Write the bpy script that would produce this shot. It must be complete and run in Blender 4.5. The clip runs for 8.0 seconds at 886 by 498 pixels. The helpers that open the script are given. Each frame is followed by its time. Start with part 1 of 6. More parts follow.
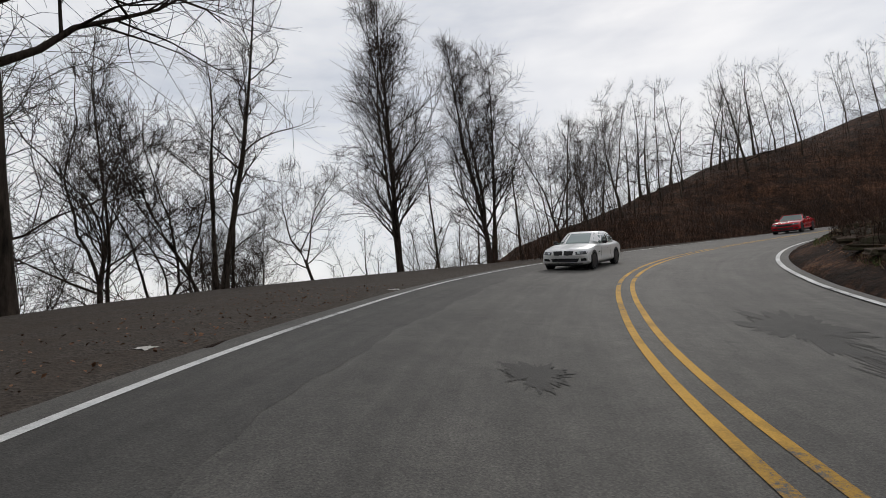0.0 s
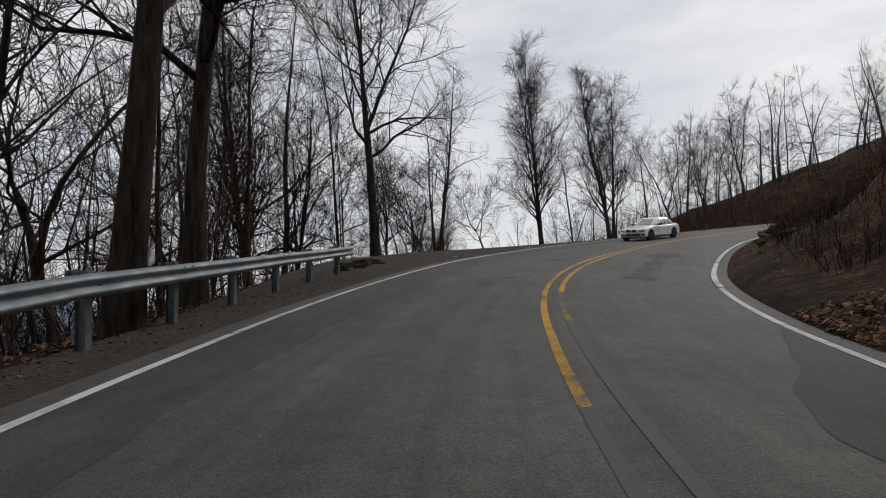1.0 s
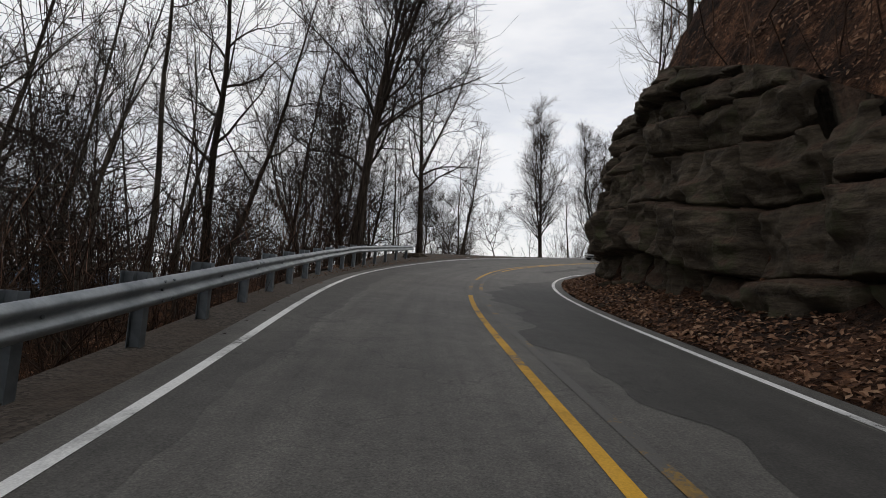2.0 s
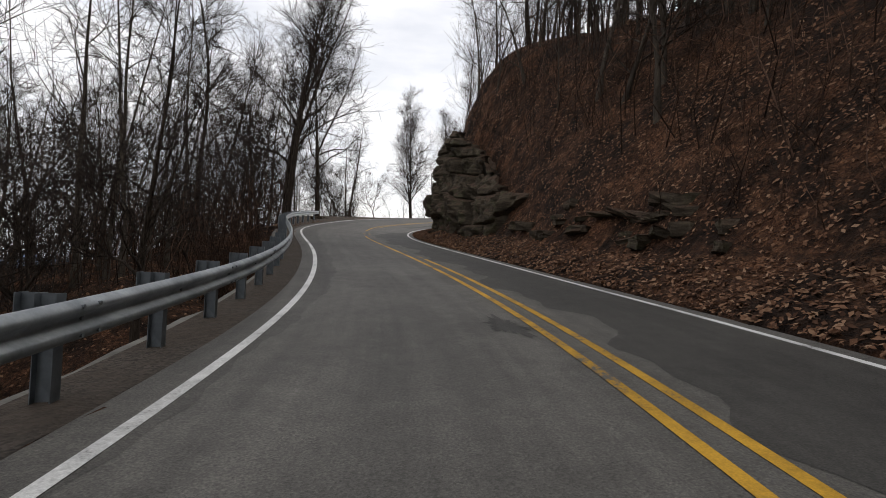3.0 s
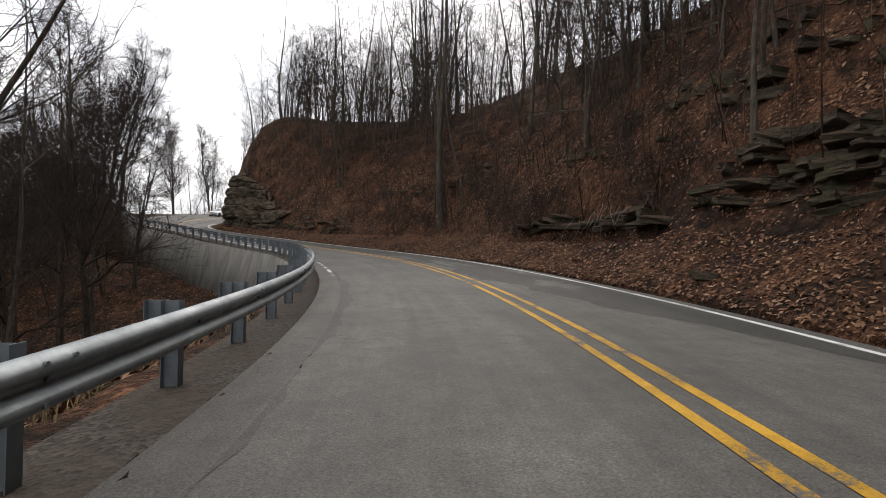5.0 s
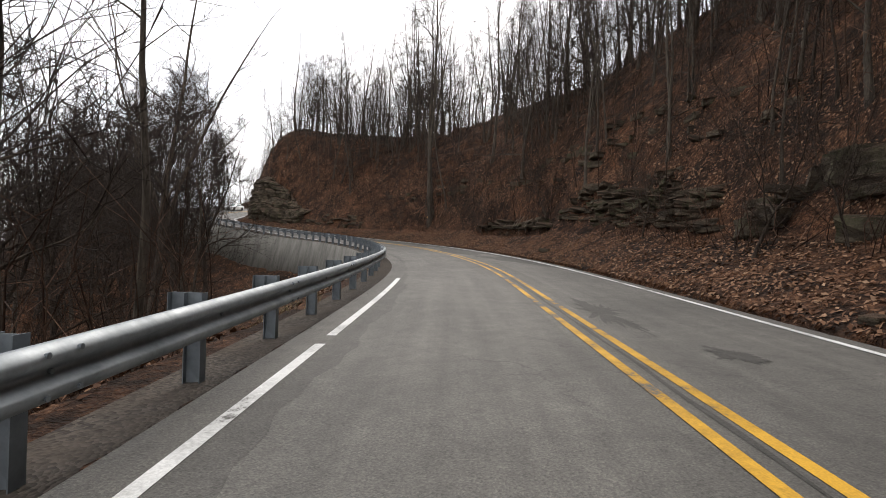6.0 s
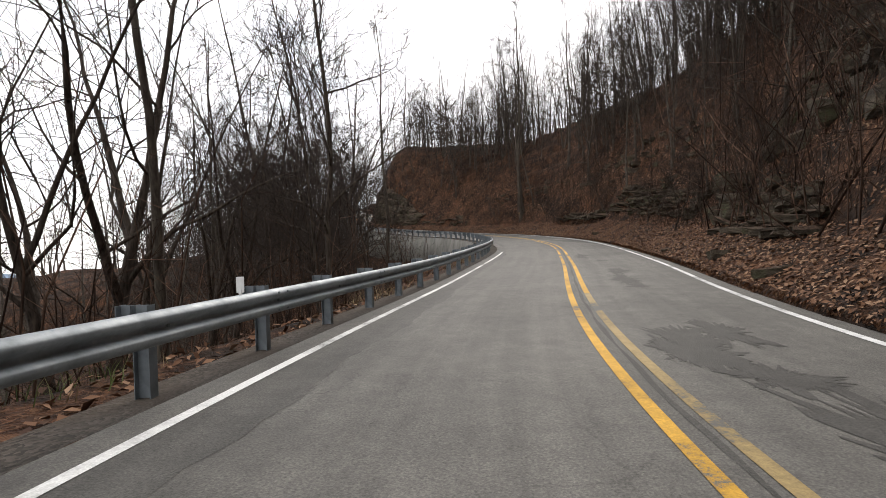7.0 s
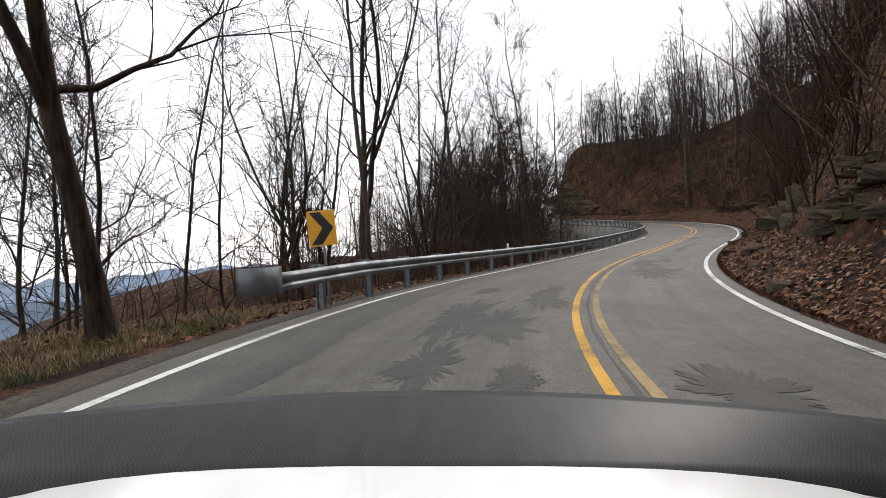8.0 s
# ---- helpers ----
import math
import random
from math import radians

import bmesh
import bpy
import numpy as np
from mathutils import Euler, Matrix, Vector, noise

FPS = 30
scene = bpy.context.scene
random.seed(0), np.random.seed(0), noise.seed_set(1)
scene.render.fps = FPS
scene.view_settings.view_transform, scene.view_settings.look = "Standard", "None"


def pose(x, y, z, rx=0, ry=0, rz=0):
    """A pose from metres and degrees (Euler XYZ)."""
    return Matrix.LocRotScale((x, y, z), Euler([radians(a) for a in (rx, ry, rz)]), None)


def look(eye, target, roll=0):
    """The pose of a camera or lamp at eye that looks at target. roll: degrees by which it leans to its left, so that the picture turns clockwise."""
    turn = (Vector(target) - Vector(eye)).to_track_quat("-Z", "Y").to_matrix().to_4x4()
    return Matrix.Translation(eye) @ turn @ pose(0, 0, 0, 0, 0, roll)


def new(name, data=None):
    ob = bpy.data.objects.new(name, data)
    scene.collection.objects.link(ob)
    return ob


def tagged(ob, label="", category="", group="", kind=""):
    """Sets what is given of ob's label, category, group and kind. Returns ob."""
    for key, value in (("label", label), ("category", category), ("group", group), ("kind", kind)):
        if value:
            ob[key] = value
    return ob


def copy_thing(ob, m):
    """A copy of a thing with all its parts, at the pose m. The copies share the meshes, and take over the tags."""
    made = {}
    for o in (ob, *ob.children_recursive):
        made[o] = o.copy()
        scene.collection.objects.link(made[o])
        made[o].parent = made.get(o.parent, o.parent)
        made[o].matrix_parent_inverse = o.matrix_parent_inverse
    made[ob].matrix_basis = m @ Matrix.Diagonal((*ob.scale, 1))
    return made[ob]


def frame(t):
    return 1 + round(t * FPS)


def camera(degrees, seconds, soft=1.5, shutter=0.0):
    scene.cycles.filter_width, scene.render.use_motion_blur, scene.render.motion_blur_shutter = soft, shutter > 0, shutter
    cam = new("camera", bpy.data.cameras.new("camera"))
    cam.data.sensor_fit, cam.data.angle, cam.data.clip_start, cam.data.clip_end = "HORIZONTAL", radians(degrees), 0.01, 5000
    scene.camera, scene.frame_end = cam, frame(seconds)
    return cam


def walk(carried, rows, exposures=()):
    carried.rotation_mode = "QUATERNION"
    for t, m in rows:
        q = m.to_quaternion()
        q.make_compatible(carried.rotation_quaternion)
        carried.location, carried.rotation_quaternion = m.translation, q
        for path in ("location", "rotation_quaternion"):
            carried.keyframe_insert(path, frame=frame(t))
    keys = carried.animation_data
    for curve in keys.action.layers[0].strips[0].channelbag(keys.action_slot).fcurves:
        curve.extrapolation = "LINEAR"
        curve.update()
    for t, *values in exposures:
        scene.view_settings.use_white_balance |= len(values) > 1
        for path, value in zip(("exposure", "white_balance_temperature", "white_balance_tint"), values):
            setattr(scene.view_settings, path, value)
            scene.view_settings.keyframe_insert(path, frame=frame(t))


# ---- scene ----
# ---------------------------------------------------------------- camera
cam = camera(81.9, 8.0, soft=0.9)
PATH = [
    (0, (0.152, 0.001, 1.306), (0.140, 1.991, 1.502), -2.82),
    (0.2, (0.255, -3.280, 0.919), (0.091, -1.296, 1.109), -2.25),
    (0.4, (0.605, -6.557, 0.552), (0.300, -4.589, 0.735), -1.87),
    (0.6, (1.188, -9.810, 0.216), (0.761, -7.864, 0.387), -1.72),
    (0.8, (1.966, -13.032, -0.087), (1.443, -11.108, 0.067), -1.65),
    (1, (2.896, -16.226, -0.374), (2.294, -14.324, -0.236), -1.38),
    (1.2, (3.934, -19.400, -0.662), (3.266, -17.519, -0.533), -0.65),
    (1.4, (5.063, -22.563, -0.951), (4.346, -20.701, -0.824), 0.52),
    (1.6, (6.267, -25.717, -1.251), (5.527, -23.864, -1.112), 1.91),
    (1.8, (7.508, -28.869, -1.567), (6.771, -27.017, -1.409), 3.29),
    (2, (8.730, -32.040, -1.892), (8.024, -30.176, -1.729), 4.36),
    (2.2, (9.874, -35.250, -2.207), (9.233, -33.361, -2.061), 4.85),
    (2.4, (10.894, -38.515, -2.490), (10.340, -36.597, -2.377), 4.80),
    (2.6, (11.756, -41.838, -2.731), (11.303, -39.892, -2.655), 4.30),
    (2.8, (12.442, -45.209, -2.935), (12.096, -43.240, -2.885), 3.55),
    (3, (12.952, -48.616, -3.110), (12.710, -46.631, -3.070), 2.91),
    (3.2, (13.296, -52.035, -3.268), (13.151, -50.041, -3.219), 2.72),
    (3.4, (13.469, -55.452, -3.427), (13.417, -53.454, -3.361), 2.77),
    (3.6, (13.452, -58.848, -3.591), (13.500, -56.850, -3.517), 2.69),
    (3.8, (13.241, -62.205, -3.753), (13.402, -60.212, -3.684), 2.40),
    (4, (12.854, -65.508, -3.914), (13.129, -63.528, -3.853), 2.09),
    (4.2, (12.298, -68.746, -4.075), (12.685, -66.785, -4.021), 1.89),
    (4.4, (11.567, -71.908, -4.234), (12.062, -69.971, -4.183), 1.70),
    (4.6, (10.667, -74.981, -4.384), (11.266, -73.073, -4.339), 1.42),
    (4.8, (9.616, -77.961, -4.524), (10.306, -76.084, -4.485), 1.11),
    (5, (8.456, -80.855, -4.656), (9.213, -79.004, -4.621), 0.87),
    (5.2, (7.232, -83.680, -4.777), (8.025, -81.844, -4.743), 0.73),
    (5.4, (5.982, -86.457, -4.892), (6.793, -84.629, -4.858), 0.77),
    (5.6, (4.725, -89.200, -4.998), (5.547, -87.377, -4.968), 1.05),
    (5.8, (3.465, -91.918, -5.095), (4.293, -90.097, -5.073), 1.44),
    (6, (2.213, -94.627, -5.179), (3.033, -92.803, -5.167), 1.54),
    (6.2, (0.993, -97.354, -5.243), (1.785, -95.517, -5.242), 1.05),
    (6.4, (-0.169, -100.120, -5.294), (0.570, -98.261, -5.301), 0.19),
    (6.6, (-1.247, -102.937, -5.338), (-0.581, -101.051, -5.350), -0.71),
    (6.8, (-2.205, -105.808, -5.375), (-1.634, -103.892, -5.387), -1.51),
    (7, (-3.016, -108.724, -5.401), (-2.557, -106.778, -5.417), -2.15),
    (7.2, (-3.659, -111.663, -5.414), (-3.331, -109.690, -5.441), -2.53),
    (7.4, (-4.098, -114.606, -5.423), (-3.909, -112.615, -5.461), -2.74),
    (7.6, (-4.294, -117.527, -5.442), (-4.248, -115.528, -5.482), -2.92),
    (7.8, (-4.253, -120.397, -5.473), (-4.355, -118.400, -5.507), -3.07),
    (8, (-4.026, -123.196, -5.510), (-4.270, -121.211, -5.534), -3.21),
]
EXPOSURES = [(0.0, -0.4, 6500, 10), (0.8, -0.5, 6500, 10), (1.6, -0.35, 6550, 10), (3.0, 0.05, 6700, 11), (4.5, 0.45, 6750, 11), (6.0, 0.88, 6750, 11), (7.0, 0.9, 6750, 11), (8.0, 0.62, 6700, 11)]
walk(cam, [(t, look(eye, target, roll)) for t, eye, target, roll in PATH], EXPOSURES)

# ---------------------------------------------------------------- sky and sun
SUN_ELEV, SUN_AZ = 38.0, 25.0
world = bpy.data.worlds.new("overcast_sky")
scene.world = world
world.use_nodes = True
wn, wl = world.node_tree.nodes, world.node_tree.links
wn.clear()
w_out = wn.new("ShaderNodeOutputWorld")
w_bg = wn.new("ShaderNodeBackground")
w_sky = wn.new("ShaderNodeTexSky")
w_sky.sky_type = "NISHITA"
w_sky.sun_disc = False
w_sky.sun_elevation = radians(SUN_ELEV)
w_sky.sun_rotation = radians(SUN_AZ)
w_co = wn.new("ShaderNodeTexCoord")
w_map = wn.new("ShaderNodeMapping")
w_map.inputs["Scale"].default_value = (1.0, 1.0, 3.6)
w_noise = wn.new("ShaderNodeTexNoise")
w_noise.inputs["Scale"].default_value = 2.6
w_noise.inputs["Detail"].default_value = 7.0
w_noise.inputs["Roughness"].default_value = 0.55
w_ramp = wn.new("ShaderNodeValToRGB")
w_ramp.color_ramp.elements[0].position = 0.30
w_ramp.color_ramp.elements[0].color = (8.4, 8.8, 9.6, 1)
w_ramp.color_ramp.elements[1].position = 0.62
w_ramp.color_ramp.elements[1].color = (12.6, 12.6, 12.7, 1)
w_mix = wn.new("ShaderNodeMixRGB")
w_mix.inputs["Fac"].default_value = 0.86
w_bg.inputs["Strength"].default_value = 0.10
wl.new(w_co.outputs["Generated"], w_map.inputs["Vector"])
wl.new(w_map.outputs["Vector"], w_noise.inputs["Vector"])
wl.new(w_noise.outputs["Fac"], w_ramp.inputs["Fac"])
wl.new(w_sky.outputs["Color"], w_mix.inputs["Color1"])
wl.new(w_ramp.outputs["Color"], w_mix.inputs["Color2"])
wl.new(w_mix.outputs["Color"], w_bg.inputs["Color"])
wl.new(w_bg.outputs["Background"], w_out.inputs["Surface"])

sun_data = bpy.data.lights.new("sun", "SUN")
sun_data.energy, sun_data.angle, sun_data.color = 0.7, radians(14), (1.0, 0.95, 0.88)
sun = new("sun", sun_data)
az, el = radians(SUN_AZ), radians(SUN_ELEV)
sun.matrix_world = look((math.sin(az) * math.cos(el) * 200, math.cos(az) * math.cos(el) * 200, math.sin(el) * 200), (0, 0, 0))

# ---------------------------------------------------------------- materials
def mat_new(name, rough=0.8, spec=0.3, metal=0.0):
    m = bpy.data.materials.new(name)
    m.use_nodes = True
    n, l = m.node_tree.nodes, m.node_tree.links
    b = n["Principled BSDF"]
    b.inputs["Roughness"].default_value = rough
    b.inputs["Specular IOR Level"].default_value = spec
    b.inputs["Metallic"].default_value = metal
    return m, n, l, b


def noise_node(n, l, scale, detail=5.0, rough=0.6, stretch=None, vec=None):
    t = n.new("ShaderNodeTexNoise")
    t.inputs["Scale"].default_value = scale
    t.inputs["Detail"].default_value = detail
    t.inputs["Roughness"].default_value = rough
    if vec is None:
        vec = n.new("ShaderNodeTexCoord").outputs["Object"]
    if stretch:
        mp = n.new("ShaderNodeMapping")
        mp.inputs["Scale"].default_value = stretch
        l.new(vec, mp.inputs["Vector"])
        vec = mp.outputs["Vector"]
    l.new(vec, t.inputs["Vector"])
    return t.outputs["Fac"]


def ramp_node(n, l, fac, stops):
    r = n.new("ShaderNodeValToRGB")
    e = r.color_ramp.elements
    while len(e) < len(stops):
        e.new(0.5)
    for k, (p, c) in zip(e, stops):
        k.position, k.color = p, (*c, 1)
    l.new(fac, r.inputs["Fac"])
    return r.outputs["Color"]


def mix_node(n, l, fac, a, b, mode="MIX"):
    x = n.new("ShaderNodeMixRGB")
    x.blend_type = mode
    for sock, v in (("Fac", fac), ("Color1", a), ("Color2", b)):
        if isinstance(v, (int, float)):
            x.inputs[sock].default_value = v
        elif isinstance(v, tuple):
            x.inputs[sock].default_value = (*v, 1)
        else:
            l.new(v, x.inputs[sock])
    return x.outputs["Color"]


def bump_node(n, l, b, height, strength, dist):
    k = n.new("ShaderNodeBump")
    k.inputs["Strength"].default_value = strength
    k.inputs["Distance"].default_value = dist
    l.new(height, k.inputs["Height"])
    l.new(k.outputs["Normal"], b.inputs["Normal"])
    return k


def simple(name, colour, rough=0.6, metal=0.0, spec=0.4, vary=0.15, scale=6.0, bump=0.0, coat=0.0):
    """A plain finish with a little unevenness of tone and gloss."""
    m, n, l, b = mat_new(name, rough, spec, metal)
    f = noise_node(n, l, scale, 6.0)
    lo = tuple(c * (1 - vary) for c in colour)
    hi = tuple(min(1.0, c * (1 + vary)) for c in colour)
    l.new(ramp_node(n, l, f, [(0.3, lo), (0.7, hi)]), b.inputs["Base Color"])
    b.inputs["Coat Weight"].default_value = coat
    if bump:
        bump_node(n, l, b, noise_node(n, l, scale * 8), bump, 0.01)
    return m


def asphalt_material(name="asphalt", tone=1.12):
    """Worn chip-seal: pale stone chips, streaks and wheel tracks along the lane, blotches and fine cracks."""
    m, n, l, b = mat_new(name, 0.72, 0.35)
    lane = n.new("ShaderNodeUVMap")
    lane.uv_map = "lane"
    grain = noise_node(n, l, 55.0, 3.0, 0.75)
    chips = n.new("ShaderNodeTexVoronoi")
    chips.inputs["Scale"].default_value = 75.0
    l.new(n.new("ShaderNodeTexCoord").outputs["Object"], chips.inputs["Vector"])
    base = ramp_node(n, l, grain, [(0.30, (0.060, 0.057, 0.054)), (0.70, (0.148, 0.140, 0.131))])
    base = mix_node(n, l, 0.45, base, ramp_node(n, l, chips.outputs["Color"], [(0.1, (0.55, 0.55, 0.55)), (0.9, (1.45, 1.43, 1.40))]), "MULTIPLY")
    for scale, detail, fac, lo, hi, stretch in ((0.45, 6.0, 0.75, 0.62, 1.08, None), (3.5, 6.0, 0.65, 0.70, 1.15, None), (1.0, 6.0, 0.7, 0.70, 1.15, (0.10, 3.2, 1.0)), (1.0, 4.0, 0.5, 0.72, 1.1, (0.03, 0.9, 1.0))):
        f = noise_node(n, l, scale, detail, 0.65, stretch, lane.outputs["UV"] if stretch else None)
        base = mix_node(n, l, fac, base, ramp_node(n, l, f, [(0.33, (lo, lo, lo * 0.985)), (0.67, (hi, hi, hi * 0.985))]), "MULTIPLY")
    crack = n.new("ShaderNodeTexVoronoi")
    crack.feature = "DISTANCE_TO_EDGE"
    crack.inputs["Scale"].default_value = 0.55
    wob = n.new("ShaderNodeTexNoise")
    wob.inputs["Scale"].default_value = 1.6
    wob.inputs["Detail"].default_value = 6.0
    co = n.new("ShaderNodeTexCoord").outputs["Object"]
    add = n.new("ShaderNodeVectorMath")
    l.new(co, wob.inputs["Vector"])
    l.new(co, add.inputs[0])
    l.new(wob.outputs["Color"], add.inputs[1])
    l.new(add.outputs["Vector"], crack.inputs["Vector"])
    thin = ramp_node(n, l, crack.outputs["Distance"], [(0.003, (0.6, 0.6, 0.6)), (0.010, (1, 1, 1))])
    where = ramp_node(n, l, noise_node(n, l, 0.16, 3.0), [(0.50, (0, 0, 0)), (0.60, (0.8, 0.8, 0.8))])
    base = mix_node(n, l, where, base, mix_node(n, l, 1.0, base, thin, "MULTIPLY"))
    base = mix_node(n, l, 1.0, base, (tone, tone, tone), "MULTIPLY")
    l.new(base, b.inputs["Base Color"])
    bump_node(n, l, b, mix_node(n, l, 0.5, grain, chips.outputs["Distance"]), 0.5, 0.008)
    return m


def gravel_material():
    m, n, l, b = mat_new("gravel", 0.95, 0.2)
    v = n.new("ShaderNodeTexVoronoi")
    v.inputs["Scale"].default_value = 28.0
    l.new(n.new("ShaderNodeTexCoord").outputs["Object"], v.inputs["Vector"])
    patch = noise_node(n, l, 0.8, 6.0, 0.65)
    stones = ramp_node(n, l, v.outputs["Color"], [(0.2, (0.035, 0.029, 0.024)), (0.8, (0.095, 0.080, 0.066))])
    dirt = ramp_node(n, l, noise_node(n, l, 9.0), [(0.3, (0.040, 0.030, 0.023)), (0.7, (0.080, 0.064, 0.050))])
    l.new(mix_node(n, l, ramp_node(n, l, patch, [(0.42, (0, 0, 0)), (0.6, (1, 1, 1))]), stones, dirt), b.inputs["Base Color"])
    bump_node(n, l, b, v.outputs["Distance"], 0.7, 0.02)
    return m


def ground_material():
    """Leaf litter, with bare earth and old grass in patches."""
    m, n, l, b = mat_new("leaf_litter", 0.95, 0.15)
    co = n.new("ShaderNodeTexCoord").outputs["Object"]
    v = n.new("ShaderNodeTexVoronoi")
    v.inputs["Scale"].default_value = 9.0
    v.inputs["Randomness"].default_value = 1.0
    warp = n.new("ShaderNodeVectorMath")
    nz = n.new("ShaderNodeTexNoise")
    nz.inputs["Scale"].default_value = 5.0
    l.new(co, nz.inputs["Vector"])
    l.new(co, warp.inputs[0])
    l.new(nz.outputs["Color"], warp.inputs[1])
    l.new(warp.outputs["Vector"], v.inputs["Vector"])
    leaf = ramp_node(n, l, v.outputs["Color"], [(0.1, (0.022, 0.010, 0.006)), (0.5, (0.090, 0.044, 0.024)), (0.9, (0.17, 0.095, 0.055))])
    earth = ramp_node(n, l, noise_node(n, l, 4.0, 8.0), [(0.3, (0.010, 0.0065, 0.0045)), (0.7, (0.042, 0.025, 0.017))])
    patch = noise_node(n, l, 0.42, 9.0, 0.78)
    c = mix_node(n, l, ramp_node(n, l, patch, [(0.43, (0, 0, 0)), (0.56, (1, 1, 1))]), leaf, earth)
    broad = noise_node(n, l, 1.3, 8.0, 0.75)
    c = mix_node(n, l, 0.9, c, ramp_node(n, l, broad, [(0.38, (0.30, 0.28, 0.27)), (0.62, (1.35, 1.25, 1.18))]), "MULTIPLY")
    fine = noise_node(n, l, 5.5, 6.0, 0.8)
    c = mix_node(n, l, 0.8, c, ramp_node(n, l, fine, [(0.38, (0.40, 0.38, 0.37)), (0.64, (1.45, 1.40, 1.34))]), "MULTIPLY")
    l.new(c, b.inputs["Base Color"])
    bump_node(n, l, b, mix_node(n, l, 0.5, v.outputs["Distance"], noise_node(n, l, 2.0, 8.0)), 0.9, 0.09)
    return m


def bark_material(name, lo, hi, stems=False):
    m, n, l, b = mat_new(name, 0.95, 0.15)
    ridges = noise_node(n, l, 11.0, 6.0, 0.7, (1.0, 1.0, 0.16))
    patch = noise_node(n, l, 1.1, 5.0)
    c = ramp_node(n, l, ridges, [(0.32, lo), (0.66, hi)])
    c = mix_node(n, l, 0.55, c, ramp_node(n, l, patch, [(0.35, (0.55, 0.55, 0.52)), (0.65, (1.15, 1.15, 1.1))]), "MULTIPLY")
    if stems:
        geo = n.new("ShaderNodeNewGeometry")
        c = mix_node(n, l, 1.0, c, ramp_node(n, l, geo.outputs["Random Per Island"], [(0.0, (0.25, 0.22, 0.2)), (0.7, (0.8, 0.76, 0.72)), (1.0, (2.1, 2.05, 2.0))]), "MULTIPLY")
    else:
        info = n.new("ShaderNodeObjectInfo")
        c = mix_node(n, l, 0.5, c, ramp_node(n, l, info.outputs["Random"], [(0.0, (0.65, 0.62, 0.6)), (1.0, (1.25, 1.25, 1.25))]), "MULTIPLY")
    l.new(c, b.inputs["Base Color"])
    bump_node(n, l, b, ridges, 0.8, 0.03)
    return m


def rock_material():
    """Layered, mossy sandstone."""
    m, n, l, b = mat_new("sandstone", 0.92, 0.2)
    at = n.new("ShaderNodeNewGeometry").outputs["Position"]
    beds = noise_node(n, l, 1.6, 8.0, 0.7, (0.45, 0.45, 3.0), at)
    fine = noise_node(n, l, 9.0, 8.0, 0.7, None, at)
    c = ramp_node(n, l, beds, [(0.28, (0.014, 0.011, 0.008)), (0.5, (0.070, 0.055, 0.039)), (0.78, (0.165, 0.132, 0.094))])
    c = mix_node(n, l, 0.7, c, ramp_node(n, l, fine, [(0.3, (0.5, 0.5, 0.5)), (0.7, (1.2, 1.2, 1.2))]), "MULTIPLY")
    moss = ramp_node(n, l, noise_node(n, l, 0.9, 7.0, 0.7, None, at), [(0.52, (0, 0, 0)), (0.68, (0.7, 0.7, 0.7))])
    c = mix_node(n, l, moss, c, (0.055, 0.062, 0.026))
    up = n.new("ShaderNodeSeparateXYZ")
    l.new(n.new("ShaderNodeNewGeometry").outputs["Normal"], up.inputs["Vector"])
    litter = ramp_node(n, l, noise_node(n, l, 16.0, 4.0, 0.7, None, at), [(0.3, (0.022, 0.012, 0.008)), (0.7, (0.11, 0.068, 0.044))])
    c = mix_node(n, l, ramp_node(n, l, up.outputs["Z"], [(0.45, (0, 0, 0)), (0.65, (0.85, 0.85, 0.85))]), c, litter)
    l.new(c, b.inputs["Base Color"])
    bump_node(n, l, b, mix_node(n, l, 0.5, beds, fine), 1.0, 0.16)
    return m


def concrete_material():
    m, n, l, b = mat_new("old_concrete", 0.9, 0.2)
    streak = noise_node(n, l, 1.4, 7.0, 0.65, (1, 1, 0.25))
    fine = noise_node(n, l, 22.0, 6.0)
    c = ramp_node(n, l, streak, [(0.3, (0.095, 0.09, 0.08)), (0.7, (0.23, 0.22, 0.195))])
    c = mix_node(n, l, 0.5, c, ramp_node(n, l, fine, [(0.3, (0.7, 0.7, 0.7)), (0.7, (1.1, 1.1, 1.1))]), "MULTIPLY")
    l.new(c, b.inputs["Base Color"])
    bump_node(n, l, b, fine, 0.4, 0.02)
    return m


def paint_line_material(name, colour, worn=0.0):
    """Road paint with ragged edges, worn through to the asphalt in places."""
    m, n, l, b = mat_new(name, 0.7, 0.3)
    fine = noise_node(n, l, 26.0, 6.0, 0.8)
    mid = noise_node(n, l, 4.0, 5.0, 0.7)
    big = noise_node(n, l, 0.55, 4.0)
    w = mix_node(n, l, 0.5, mix_node(n, l, 0.5, fine, mid), big)
    c = ramp_node(n, l, w, [(0.425 + worn, (0.10, 0.095, 0.088)), (0.46 + worn, tuple(v * 0.62 for v in colour)), (0.56 + worn, colour)])
    c = mix_node(n, l, 0.5, c, ramp_node(n, l, noise_node(n, l, 60.0, 3.0), [(0.3, (0.6, 0.6, 0.6)), (0.7, (1.15, 1.15, 1.15))]), "MULTIPLY")
    l.new(c, b.inputs["Base Color"])
    return m


